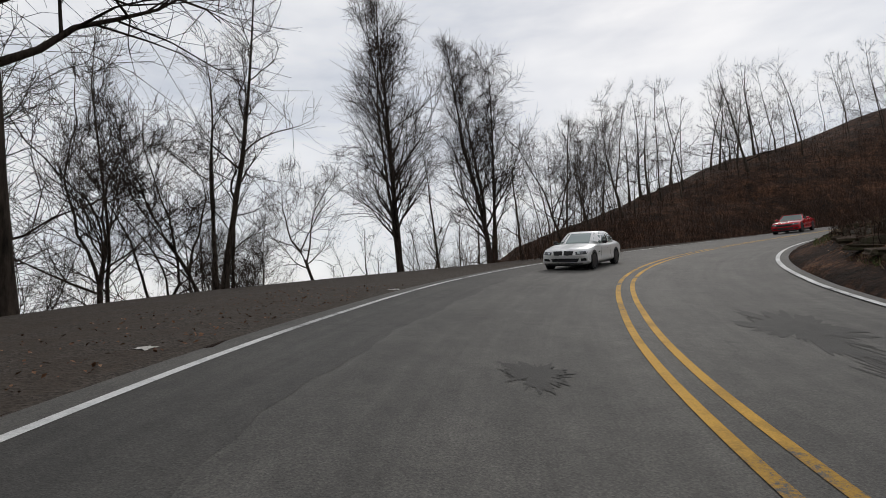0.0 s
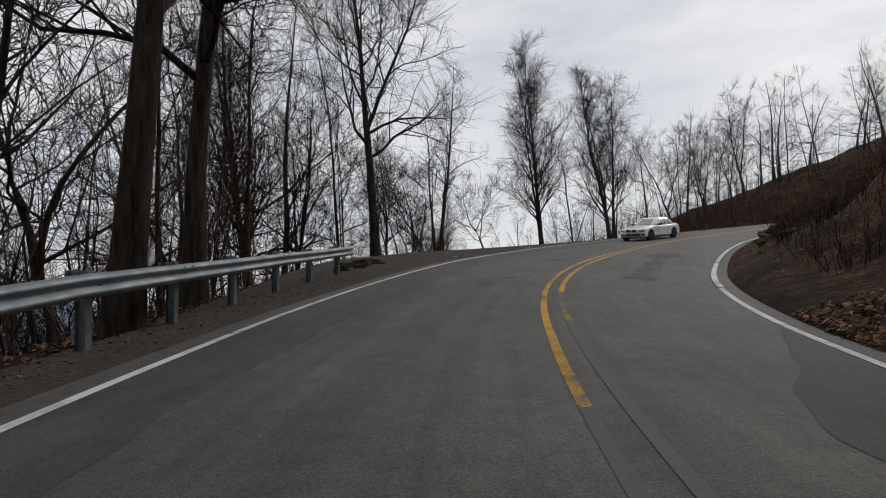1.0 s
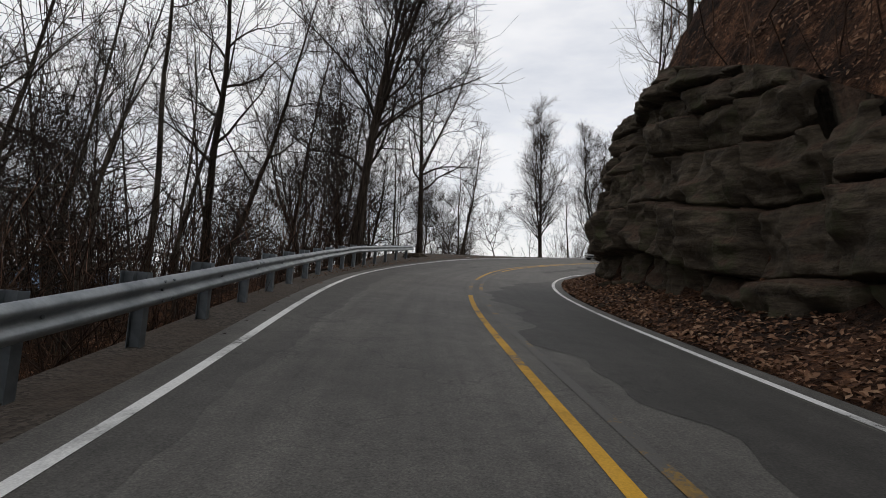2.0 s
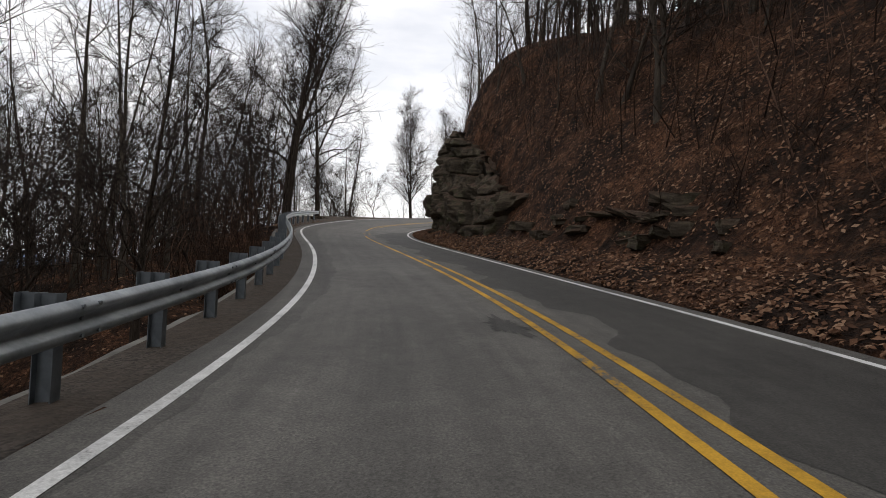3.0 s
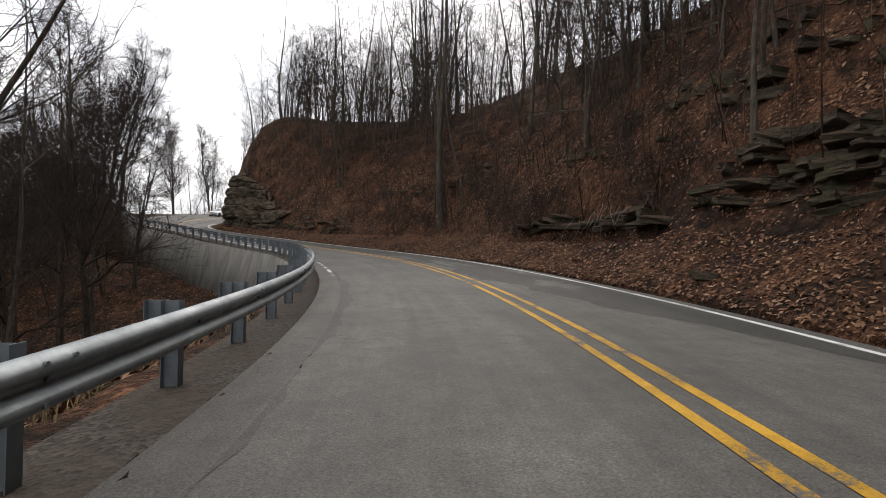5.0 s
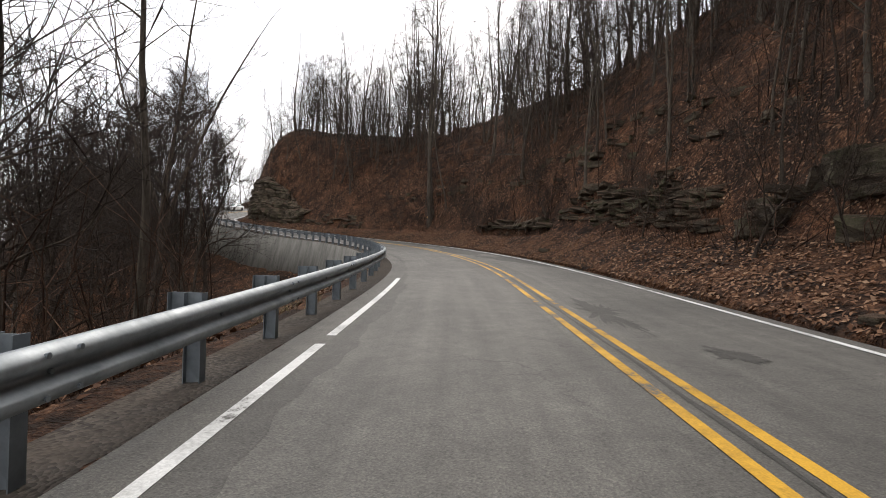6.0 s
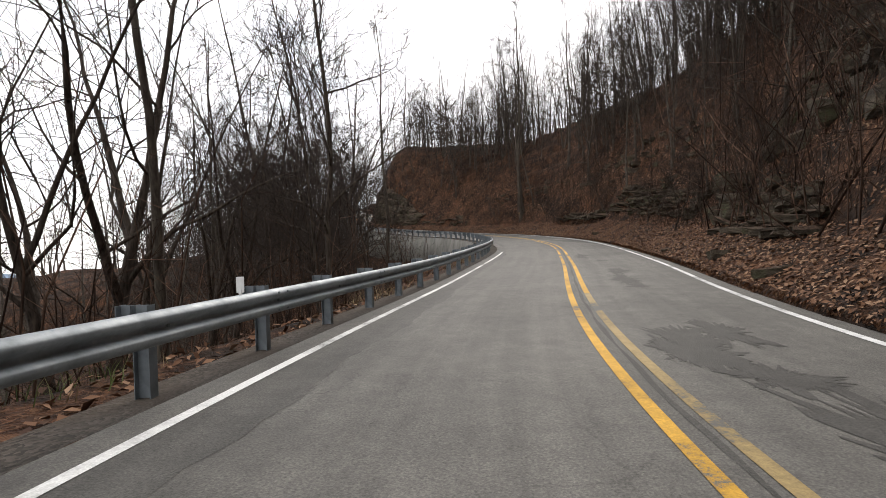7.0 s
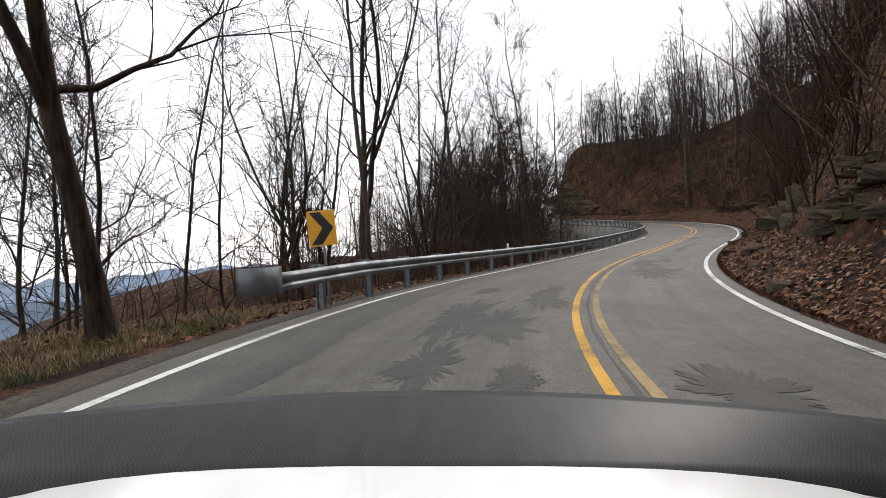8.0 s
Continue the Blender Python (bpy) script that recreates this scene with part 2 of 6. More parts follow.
def galvanised_material():
    m, n, l, b = mat_new("galvanised_steel", 0.5, 0.5, 0.72)
    f = noise_node(n, l, 2.2, 7.0, 0.65)
    g = noise_node(n, l, 30.0, 4.0)
    c = ramp_node(n, l, f, [(0.3, (0.19, 0.21, 0.225)), (0.7, (0.34, 0.365, 0.38))])
    c = mix_node(n, l, 0.35, c, ramp_node(n, l, g, [(0.3, (0.7, 0.7, 0.7)), (0.7, (1.1, 1.1, 1.1))]), "MULTIPLY")
    l.new(c, b.inputs["Base Color"])
    l.new(ramp_node(n, l, f, [(0.3, (0.66, 0.66, 0.66)), (0.7, (0.48, 0.48, 0.48))]), b.inputs["Roughness"])
    return m


ASPHALT = asphalt_material()
DARK_ASPHALT = asphalt_material("dark_asphalt", 0.58)
STAIN = asphalt_material("stained_asphalt", 0.56)
EDGE_ASPHALT = asphalt_material("edge_asphalt", 0.80)
PALE_ASPHALT = asphalt_material("pale_asphalt", 1.25)
GRAVEL = gravel_material()
LITTER = ground_material()
BARK = bark_material("dark_bark", (0.011, 0.0082, 0.0066), (0.085, 0.066, 0.053))
BARK_PALE = bark_material("pale_bark", (0.025, 0.020, 0.016), (0.11, 0.092, 0.075))
TWIG = bark_material("twig_bark", (0.014, 0.0105, 0.009), (0.066, 0.050, 0.042))
BRUSH = bark_material("brush_bark", (0.024, 0.014, 0.010), (0.12, 0.074, 0.054), True)
PALE_WOOD = bark_material("pale_dead_wood", (0.10, 0.085, 0.07), (0.26, 0.23, 0.19))
ROCK = rock_material()
CONCRETE = concrete_material()
WHITE_LINE = paint_line_material("white_road_paint", (0.74, 0.74, 0.72), -0.03)
WORN_WHITE = paint_line_material("worn_white_road_paint", (0.70, 0.70, 0.68), 0.035)
FADED_LINE = paint_line_material("faded_road_paint", (0.36, 0.22, 0.06), 0.10)
PALE_LINE = paint_line_material("pale_road_paint", (0.36, 0.26, 0.11), 0.02)
YELLOW_LINE = paint_line_material("yellow_road_paint", (0.62, 0.34, 0.03), -0.005)
STEEL = galvanised_material()
POST_STEEL = simple("weathered_post_steel", (0.16, 0.18, 0.195), 0.6, 0.5, 0.4, 0.3, 5.0)


# ---------------------------------------------------------------- mesh helpers
def mesh_of(name, verts, faces, material, smooth=False):
    me = bpy.data.meshes.new(name)
    if isinstance(faces, np.ndarray):
        n, k = faces.shape
        me.vertices.add(len(verts))
        me.vertices.foreach_set("co", np.asarray(verts, np.float32).ravel())
        me.loops.add(n * k)
        me.loops.foreach_set("vertex_index", faces.astype(np.int32).ravel())
        me.polygons.add(n)
        me.polygons.foreach_set("loop_start", np.arange(0, n * k, k, dtype=np.int32))
        me.update(calc_edges=True)
    else:
        me.from_pydata([tuple(v) for v in verts], [], faces)
    if material is not None:
        me.materials.append(material)
    if smooth:
        me.polygons.foreach_set("use_smooth", [True] * len(me.polygons))
    me.update()
    return me


def part(name, me, parent=None, label="", m=None):
    """Links a mesh as one object, under its thing or on its own."""
    ob = new(name, me)
    if m is not None:
        ob.matrix_basis = m
    if parent is not None:
        ob.parent = parent
    if label:
        ob["label"] = label
    return ob


def bm_mesh(name, bm, material, smooth=False):
    me = bpy.data.meshes.new(name)
    bm.normal_update()
    bm.to_mesh(me)
    bm.free()
    if material is not None:
        me.materials.append(material)
    if smooth:
        me.polygons.foreach_set("use_smooth", [True] * len(me.polygons))
    return me


def box_bm(bm, cx, cy, cz, sx, sy, sz, m=None, bevel=0.0):
    """A box with chamfered edges, added to bm."""
    mat = Matrix.Translation((cx, cy, cz)) @ Matrix.Diagonal((sx, sy, sz, 1))
    if m is not None:
        mat = m @ mat
    r = bmesh.ops.create_cube(bm, size=1.0, matrix=mat)
    if bevel:
        edges = {e for v in r["verts"] for e in v.link_edges}
        bmesh.ops.bevel(bm, geom=list(edges), offset=bevel, segments=1, affect="EDGES", profile=0.5)


# ---------------------------------------------------------------- the road's line
# metres along the lane, x, y, z of the surface, cross fall in degrees (right side up)
ROAD = [
    (0.00, -0.05, 0.15, 0.010, -2.08),
    (8.33, 0.73, -8.08, -0.906, -1.30),
    (16.69, 2.78, -16.15, -1.688, -1.13),
    (25.11, 5.64, -24.03, -2.402, 0.32),
    (33.62, 8.74, -31.91, -3.172, 2.21),
    (42.23, 11.38, -40.07, -3.878, 2.50),
    (50.87, 12.97, -48.55, -4.358, 1.69),
    (59.44, 13.45, -57.09, -4.767, 1.41),
    (67.83, 12.85, -65.44, -5.193, 1.23),
    (75.98, 11.13, -73.39, -5.586, 0.77),
    (83.87, 8.45, -80.80, -5.924, 0.36),
    (91.51, 5.36, -87.79, -6.206, 0.36),
    (99.01, 2.24, -94.60, -6.434, 0.74),
    (106.52, -0.74, -101.49, -6.594, -0.11),
    (114.10, -3.07, -108.70, -6.685, -1.10),
    (121.57, -4.25, -116.06, -6.736, -1.71),
    (128.71, -4.12, -123.19, -6.801, -2.06),
]
RADIUS, ARC_END, S_END = 41.1, 78.0, 190.0


def spline(xs, ys, q):
    """Natural cubic through (xs, ys), read at q."""
    xs, ys = np.asarray(xs, float), np.asarray(ys, float)
    n, h = len(xs), np.diff(xs)
    a, r = np.eye(n), np.zeros(n)
    for i in range(1, n - 1):
        a[i, i - 1], a[i, i], a[i, i + 1] = h[i - 1], 2 * (h[i - 1] + h[i]), h[i]
        r[i] = 6 * ((ys[i + 1] - ys[i]) / h[i] - (ys[i] - ys[i - 1]) / h[i - 1])
    m = np.linalg.solve(a, r)
    q = np.clip(q, xs[0], xs[-1])
    j = np.clip(np.searchsorted(xs, q) - 1, 0, n - 2)
    u, v, d = xs[j + 1] - q, q - xs[j], h[j]
    return (m[j] * u**3 + m[j + 1] * v**3) / (6 * d) + (ys[j] / d - m[j] * d / 6) * u + (ys[j + 1] / d - m[j + 1] * d / 6) * v


def build_line():
    """Samples of the lane every half metre: s, x, y, z, bank, right-hand normal."""
    tab = np.array(ROAD)
    q = np.arange(0, 128.6, 0.5)
    x, y, z, k = (spline(tab[:, 0], tab[:, c], q) for c in (1, 2, 3, 4))
    # the bend before the start, turning to the right as one looks back
    a = np.arange(0.5, ARC_END, 0.5)
    cx, cy = x[0] + RADIUS, y[0]
    ax, ay = cx - RADIUS * np.cos(a / RADIUS), cy + RADIUS * np.sin(a / RADIUS)
    az = z[0] + 0.111 * a - 0.00021 * a * a
    th = ARC_END / RADIUS
    d = np.arange(0.0, 200.0, 4.0)
    bx = cx - RADIUS * np.cos(th) + d * np.sin(th)
    by = cy + RADIUS * np.sin(th) + d * np.cos(th)
    bz = z[0] + 0.111 * ARC_END - 0.00021 * ARC_END**2 + 0.03 * d
    # straight on past the end
    e = np.arange(0.5, S_END - 128.5, 0.5)
    t = np.array([x[-1] - x[-2], y[-1] - y[-2]])
    t /= np.linalg.norm(t)
    ex, ey = x[-1] + t[0] * e, y[-1] + t[1] * e
    S = np.concatenate([-(ARC_END + d[::-1]), -a[::-1], q, q[-1] + e])
    X = np.concatenate([bx[::-1], ax[::-1], x, ex])
    Y = np.concatenate([by[::-1], ay[::-1], y, ey])
    Z = np.concatenate([bz[::-1], az[::-1], z, z[-1] - 0.01 * e])
    K = np.concatenate([np.full(len(d) + len(a), -4.0), k, np.full(len(e), k[-1])])
    # ease the joint between bend and lane
    ease = np.exp(-0.5 * (np.arange(-16, 17) / 6.0) ** 2)
    blend = np.clip((16 - np.abs(S)) / 6, 0, 1)
    X, Y, Z, K = (a * (1 - blend) + np.convolve(np.pad(a, 16, mode="edge"), ease / ease.sum(), "valid") * blend for a in (X, Y, Z, K))
    gx, gy = np.gradient(X), np.gradient(Y)
    g = np.hypot(gx, gy)
    # looking back along the lane, "right" is to the left of the way of travel
    NX, NY = -gy / g, gx / g
    return S, X, Y, Z, np.tan(np.radians(K)), NX, NY


LS, LX, LY, LZ, LK, LNX, LNY = build_line()

# offsets from the lane's line: white edge, first yellow stripe, far white edge, rail
EDGES = [
    (-60, -3.20, 2.30, 5.53, -6.3), (-40, -3.12, 2.35, 6.14, -6.2), (-28, -3.03, 2.37, 6.72, -6.1), (-18, -2.94, 2.33, 6.97, -6.1),
    (-11, -2.87, 2.25, 6.84, -6.0), (-5, -3.01, 1.84, 6.50, -6.0), (0, -3.15, 1.60, 5.87, -5.5), (4, -3.43, 1.22, 5.03, -5.2),
    (10, -3.34, 1.11, 4.24, -4.7), (17, -3.04, 0.94, 3.99, -4.0), (23, -2.66, 0.80, 3.70, -3.45), (30, -2.10, 1.03, 3.56, -2.95),
]
EDGES += [
    (38, -1.96, 1.36, 3.87, -2.8), (45, -1.94, 1.62, 4.55, -2.7), (52, -1.83, 1.67, 4.82, -2.45), (60, -1.71, 1.87, 4.81, -2.32),
    (67, -1.65, 1.89, 4.89, -2.25), (74, -1.47, 1.81, 5.03, -2.15), (81, -1.24, 1.89, 5.11, -2.0), (88, -1.33, 1.78, 5.17, -1.95),
    (95, -1.50, 1.77, 5.05, -1.98), (102, -1.62, 1.58, 4.59, -2.15), (110, -2.09, 1.34, 4.36, -2.65), (117, -2.88, 1.29, 4.27, -3.45),
    (125, -3.27, 1.02, 3.84, -3.7), (190, -3.5, 0.9, 3.7, -3.9),
]
_E = np.array(EDGES, float)


_ES = np.arange(-130.0, 195.0, 0.5)
_EG = np.exp(-0.5 * (np.arange(-12, 13) / 5.0) ** 2)
_ET = [np.convolve(np.pad(np.interp(_ES, _E[:, 0], _E[:, k]), 12, mode="edge"), _EG / _EG.sum(), "valid") for k in range(5)]


def edge(k, s):
    return np.interp(s, _ES, _ET[k])


def left_edge(s):
    return edge(1, s)


def yellow(s):
    return edge(2, s)


def right_edge(s):
    return edge(3, s)


def rail_off(s):
    return edge(4, s)


def on_road(s, o, up=0.0):
    """Places on the road's surface, continued sideways, at s metres along and o to the right."""
    s, o = np.asarray(s, float), np.asarray(o, float)
    f = lambda a: np.interp(s, LS, a)  # noqa: E731
    nx, ny = f(LNX), f(LNY)
    g = np.hypot(nx, ny)
    z = f(LZ) + f(LK) * np.clip(o, -8, 6) - 0.006 * np.abs(o - 1.5) + up
    return np.stack([f(LX) + nx / g * o, f(LY) + ny / g * o, z], -1)


def strip(name, s, offs, material, ups=None, smooth=True):
    """A ribbon laid along the road: rows at s, columns at the offset functions offs."""
    cols = [np.asarray(o(s)) if callable(o) else np.full(len(s), float(o)) for o in offs]
    ups = ups or [0.0] * len(offs)
    v = np.stack([on_road(s, c, u) for c, u in zip(cols, ups)], 1)
    n, m = len(s), len(offs)
    faces = [(i * m + j, i * m + j + 1, (i + 1) * m + j + 1, (i + 1) * m + j) for i in range(n - 1) for j in range(m - 1)]
    me = mesh_of(name, v.reshape(-1, 3), faces, material, smooth)
    lane = np.stack([np.broadcast_to(np.asarray(s, float)[:, None], (n, m)), np.stack(cols, 1) - np.asarray(yellow(s))[:, None]], -1).reshape(-1, 2)
    vi = np.empty(len(me.loops), np.int32)
    me.loops.foreach_get("vertex_index", vi)
    me.uv_layers.new(name="lane").data.foreach_set("uv", lane[vi].astype(np.float32).ravel())
    return me


# ---------------------------------------------------------------- ground
# along the lane: verge width, verge slope, bank slope, bank height to the right; shelf width, slope, fall (+) or rise (-) to the left
LAND = [
    (-200, 1.0, 0.15, 0.30, 3.0, 2.0, 0.95, -44.0), (-66, 1.0, 0.15, 0.25, 1.6, 2.0, 0.95, -40.0), (-54, 1.0, 0.25, 0.25, 1.4, 2.5, 0.70, -14.0),
    (-44, 1.0, 0.3, 0.30, 1.6, 4.0, 0.30, -3.0), (-36, 1.0, 0.35, 0.35, 1.8, 6.0, 0.50, 8.0), (-28, 1.0, 0.35, 0.35, 2.0, 9.4, 0.70, 16.0), (-17, 1.1, 0.4, 0.45, 2.6, 7.8, 0.75, 24.0),
    (-8, 1.2, 0.4, 0.5, 3.0, 5.4, 0.75, 26.0), (2, 1.3, 0.4, 0.9, 8.0, 2.6, 0.75, 22.0), (5.0, 2.4, 0.30, 1.3, 10.0, 1.9, 0.72, 19.0), (6.8, 2.4, 0.30, 4.5, 14.0, 1.6, 0.70, 18.0),
    (9.0, 2.1, 0.3, 6.5, 15.0, 1.2, 0.35, 9.0), (14.0, 2.0, 0.3, 6.0, 15.0, 1.0, 0.28, 8.0), (22, 2.2, 0.3, 3.4, 14.5, 0.6, 0.32, 9.0), (28, 2.2, 0.3, 2.2, 14.5, 0.5, 0.32, 9.0),
    (34, 1.8, 0.40, 1.45, 16.0, 0.4, 0.50, 12.0), (45, 2.2, 0.43, 1.2, 24.0, 0.6, 0.55, 13.0), (50, 3.6, 0.40, 1.2, 26.0, 0.7, 0.56, 13.0), (60, 2.9, 0.45, 1.3, 31.0, 0.8, 0.60, 14.0), (72, 3.1, 0.45, 1.5, 36.0, 0.8, 0.60, 16.0), (85, 3.6, 0.45, 1.6, 44.0, 0.7, 0.60, 18.0),
    (105, 2.4, 0.5, 1.9, 66.0, 1.2, 0.62, 26.0), (117, 1.6, 0.6, 2.0, 72.0, 2.2, 0.55, 30.0), (121, 1.6, 0.6, 2.0, 72.0, 4.2, 0.55, 30.0), (190, 1.6, 0.6, 1.9, 60.0, 4.2, 0.55, 30.0),
]
_L = np.array(LAND, float)


def bumpy(x, y, scale, seed):
    """Smooth value noise on arrays."""
    rng = np.random.RandomState(seed)
    g = rng.rand(64, 64)
    u, v = x / scale + 1000.0, y / scale + 1000.0
    i, j = np.floor(u).astype(int), np.floor(v).astype(int)
    a, b = u - i, v - j
    a, b = a * a * (3 - 2 * a), b * b * (3 - 2 * b)
    p = lambda di, dj: g[(i + di) % 64, (j + dj) % 64]  # noqa: E731
    return (p(0, 0) * (1 - a) + p(1, 0) * a) * (1 - b) + (p(0, 1) * (1 - a) + p(1, 1) * a) * b - 0.5


def land_height(x, y):
    """The height of the ground at arrays x, y, with the road bed cut into it."""
    x, y = np.asarray(x, float), np.asarray(y, float)
    shape = x.shape
    x, y = x.ravel(), y.ravel()
    out = np.empty(len(x))
    for k in range(0, len(x), 4000):
        px, py = x[k : k + 4000], y[k : k + 4000]
        d2 = (px[:, None] - LX) ** 2 + (py[:, None] - LY) ** 2
        i = d2.argmin(1)
        dx, dy = px - LX[i], py - LY[i]
        d = np.sqrt(d2[np.arange(len(px)), i])
        side = dx * LNX[i] + dy * LNY[i]
        o = np.where(side > 0, d, -d)
        w = 1.0 / (d2 + 0.3) ** 2.2
        s = (w * LS).sum(1) / w.sum(1)
        near = np.clip((d - 4.0) / 8.0, 0, 1)
        s = LS[i] * (1 - near) + s * near
        zr = np.interp(LS[i], LS, LZ) * (1 - near) + (w * LZ).sum(1) / w.sum(1) * near
        zr = zr + np.interp(s, LS, LK) * np.clip(o, -8, 6) - 0.006 * np.abs(o - 1.5)
        vw, vs, bs, bh, sh, ls, lf = (np.interp(s, _L[:, 0], _L[:, c]) for c in range(1, 8))
        er = o - (right_edge(s) + 0.30)
        rough = 1.0 * bumpy(px, py, 7.0, 3) + 0.5 * bumpy(px, py, 2.6, 4) + 0.22 * bumpy(px, py, 1.1, 5)
        verge = vs * np.clip(er, 0, vw)
        rise = bs * np.clip(er - vw, 0, None)
        rise = bh * (1 - np.exp(-rise / np.maximum(bh, 0.1) * 1.15))
        # broken ledges: the slope climbs in uneven steps where rock lies close under the leaves
        step = 2.1 + 0.9 * bumpy(px, py, 19.0, 6)
        lift = (rise + 1.8 * bumpy(px, py, 6.0, 7) + 0.7 * bumpy(px, py, 2.0, 8)) / step
        part_up = lift - np.floor(lift)
        ledge = step * (np.clip((part_up - 0.55) / 0.30, 0, 1) - part_up) * np.clip(rise / 2.0, 0, 1) * np.clip(0.15 + 1.6 * bumpy(px, py, 9.0, 12), 0.0, 0.6)
        hollow = np.clip(np.minimum((s - 60.5) / 1.5, (70.5 - s) / 1.5), 0, 1) * np.clip((er - 2.2) / 0.7, 0, 1) * np.clip((4.3 - er) / 0.35, 0, 1)
        rise = rise + ledge - 1.05 * hollow
        right = verge + rise + 0.05 * np.clip(er - 30, 0, 150) + rough * np.clip((er - 0.6) / 4.0, 0, 1) * np.clip(bh / 8.0, 0.25, 1)
        el = -(o - (np.minimum(rail_off(s), left_edge(s) - 0.6) - 0.15)) - sh
        fall = ls * np.clip(el, 0, None)
        cut = np.interp(s, [12, 17, 58, 70], [0.0, 3.4, 2.4, 0.0]) * np.clip((el + 0.95) / 0.5, 0, 1)
        drop = np.abs(lf) * (1 - np.exp(-fall / np.maximum(np.abs(lf), 0.1)))
        cut = cut * (1 - np.clip((el - 1.8) / 4.0, 0, 1) * np.interp(s, [22, 36], [1.0, 0.25]))
        left = -np.sign(lf) * drop - cut + rough * np.clip((el + 0.3) / 3.0, 0, 1) * 0.9
        far = np.clip((-o - 60) / 500.0, 0, 1)
        left = left - 150 * far * far * (3 - 2 * far) * (lf > 0)
        shoulder = -0.03 * np.clip(-(o - left_edge(s)) - 0.4, 0, 6) - 0.10 * np.clip((left_edge(s) - 0.4 - o) / 0.3, 0, 1)
        z = zr + np.where(er > 0, right, 0) + np.where(o < left_edge(s), shoulder + left, 0)
        inside = (er < 0.05) & (o > left_edge(s) - 0.30)
        z = z - np.where(inside, 0.30, 0.0)
        hills = 26 * bumpy(px, py, 420.0, 9) + 14 * bumpy(px, py, 170.0, 10)
        dist = np.hypot(px, py + 50)
        z = z + hills * np.clip((dist - 260) / 500, 0, 1)
        out[k : k + 4000] = z
    return out.reshape(shape)


def graded(lo, hi, step, reach, grow=1.22):
    mid = list(np.arange(lo, hi + 1e-6, step))
    up, d = [], step
    while not up or up[-1] < reach:
        d *= grow
        up.append((up[-1] if up else hi) + d)
    dn, d = [], step
    while not dn or dn[-1] > -reach:
        d *= grow
        dn.append((dn[-1] if dn else lo) - d)
    return np.array(dn[::-1] + mid + up)


def build_ground():
    gx, gy = graded(-24, 42, 0.45, 4500), graded(-138, 60, 0.45, 4500)
    X, Y = np.meshgrid(gx, gy)
    Z = land_height(X, Y)
    n, m = X.shape
    v = np.stack([X, Y, Z], -1).reshape(-1, 3)
    idx = np.arange(n * m).reshape(n, m)
    f = np.stack([idx[:-1, :-1], idx[:-1, 1:], idx[1:, 1:], idx[1:, :-1]], -1).reshape(-1, 4)
    ob = new("ground", mesh_of("ground", v, f, LITTER, True))
    tagged(ob, "brown leaf-littered mountainside falling to a wooded valley", "ground", kind="structure")


build_ground()

S_ROAD = np.concatenate([np.arange(-ARC_END - 30, -6, 1.0), np.arange(-6, 140, 0.5)])
ob = new("road", strip("road", S_ROAD, [lambda s: left_edge(s) - 0.42, left_edge, lambda s: yellow(s) - 1.6, lambda s: yellow(s) + 0.2, lambda s: right_edge(s) - 1.0, lambda s: right_edge(s) + 0.36], ASPHALT))
tagged(ob, "grey patched two-lane mountain asphalt road", "road", kind="structure")

ob = new("shoulder", strip("shoulder", S_ROAD, [lambda s: np.minimum(rail_off(s), left_edge(s) - 0.6) - 0.5 - np.interp(s, [-40, -28, -17, -8, 2, 9], [1.0, 7.5, 6.2, 4.2, 1.4, 0]), lambda s: (left_edge(s) + np.minimum(rail_off(s), left_edge(s) - 0.6)) / 2, lambda s: left_edge(s) - 0.36], GRAVEL, [-0.05, -0.02, -0.006]))
tagged(ob, "dusty grey-brown gravel shoulder beside the asphalt", "shoulder", kind="structure")


def stripe(name, s0, s1, off, width, material, label, up=0.006):
    s = np.linspace(s0, s1, max(3, int((s1 - s0) / 0.4)))
    ob = new(name, strip(name, s, [lambda q: off(q) - width / 2, lambda q: off(q) + width / 2], material, [up, up]))
    tagged(ob, label, "road marking", kind="structure")


for _a, _b in [(-ARC_END, 49.4), (51.9, 53.0), (53.3, 56.9), (58.9, 59.6), (59.9, 62.4), (62.8, 63.3), (64.0, 64.8), (65.4, 68.0), (84.3, 92.6), (93.1, 140)]:
    stripe("edge_line", _a, _b + 0.01, left_edge, 0.12, WORN_WHITE if 50 < _a < 70 else WHITE_LINE, "worn white painted edge line on asphalt")
stripe("edge_line", -ARC_END, 4, right_edge, 0.14, WHITE_LINE, "worn white painted edge line on asphalt", 0.03)
stripe("edge_line", 3.5, 140, right_edge, 0.12, WHITE_LINE, "worn white painted edge line on asphalt", 0.008)
stripe("centre_line", 12.6, 19.7, yellow, 0.115, FADED_LINE, "almost worn-off yellow centre line on asphalt")
stripe("centre_line", 19.6, 140, yellow, 0.115, YELLOW_LINE, "worn yellow painted centre line on asphalt")
stripe("centre_line", -ARC_END, 12.7, yellow, 0.115, YELLOW_LINE, "worn yellow painted centre line on asphalt")
stripe("centre_line", -ARC_END, 5.1, lambda s: yellow(s) + 0.34, 0.115, YELLOW_LINE, "worn yellow painted centre line on asphalt")
stripe("centre_line", 5, 34, lambda s: yellow(s) + 0.34, 0.115, FADED_LINE, "almost worn-off yellow centre line on asphalt")
stripe("centre_line", 103, 140, lambda s: yellow(s) + 0.34, 0.115, PALE_LINE, "sun-faded pale yellow centre line on asphalt")
stripe("centre_line", 34, 103.1, lambda s: yellow(s) + 0.34, 0.115, YELLOW_LINE, "worn yellow painted centre line on asphalt")


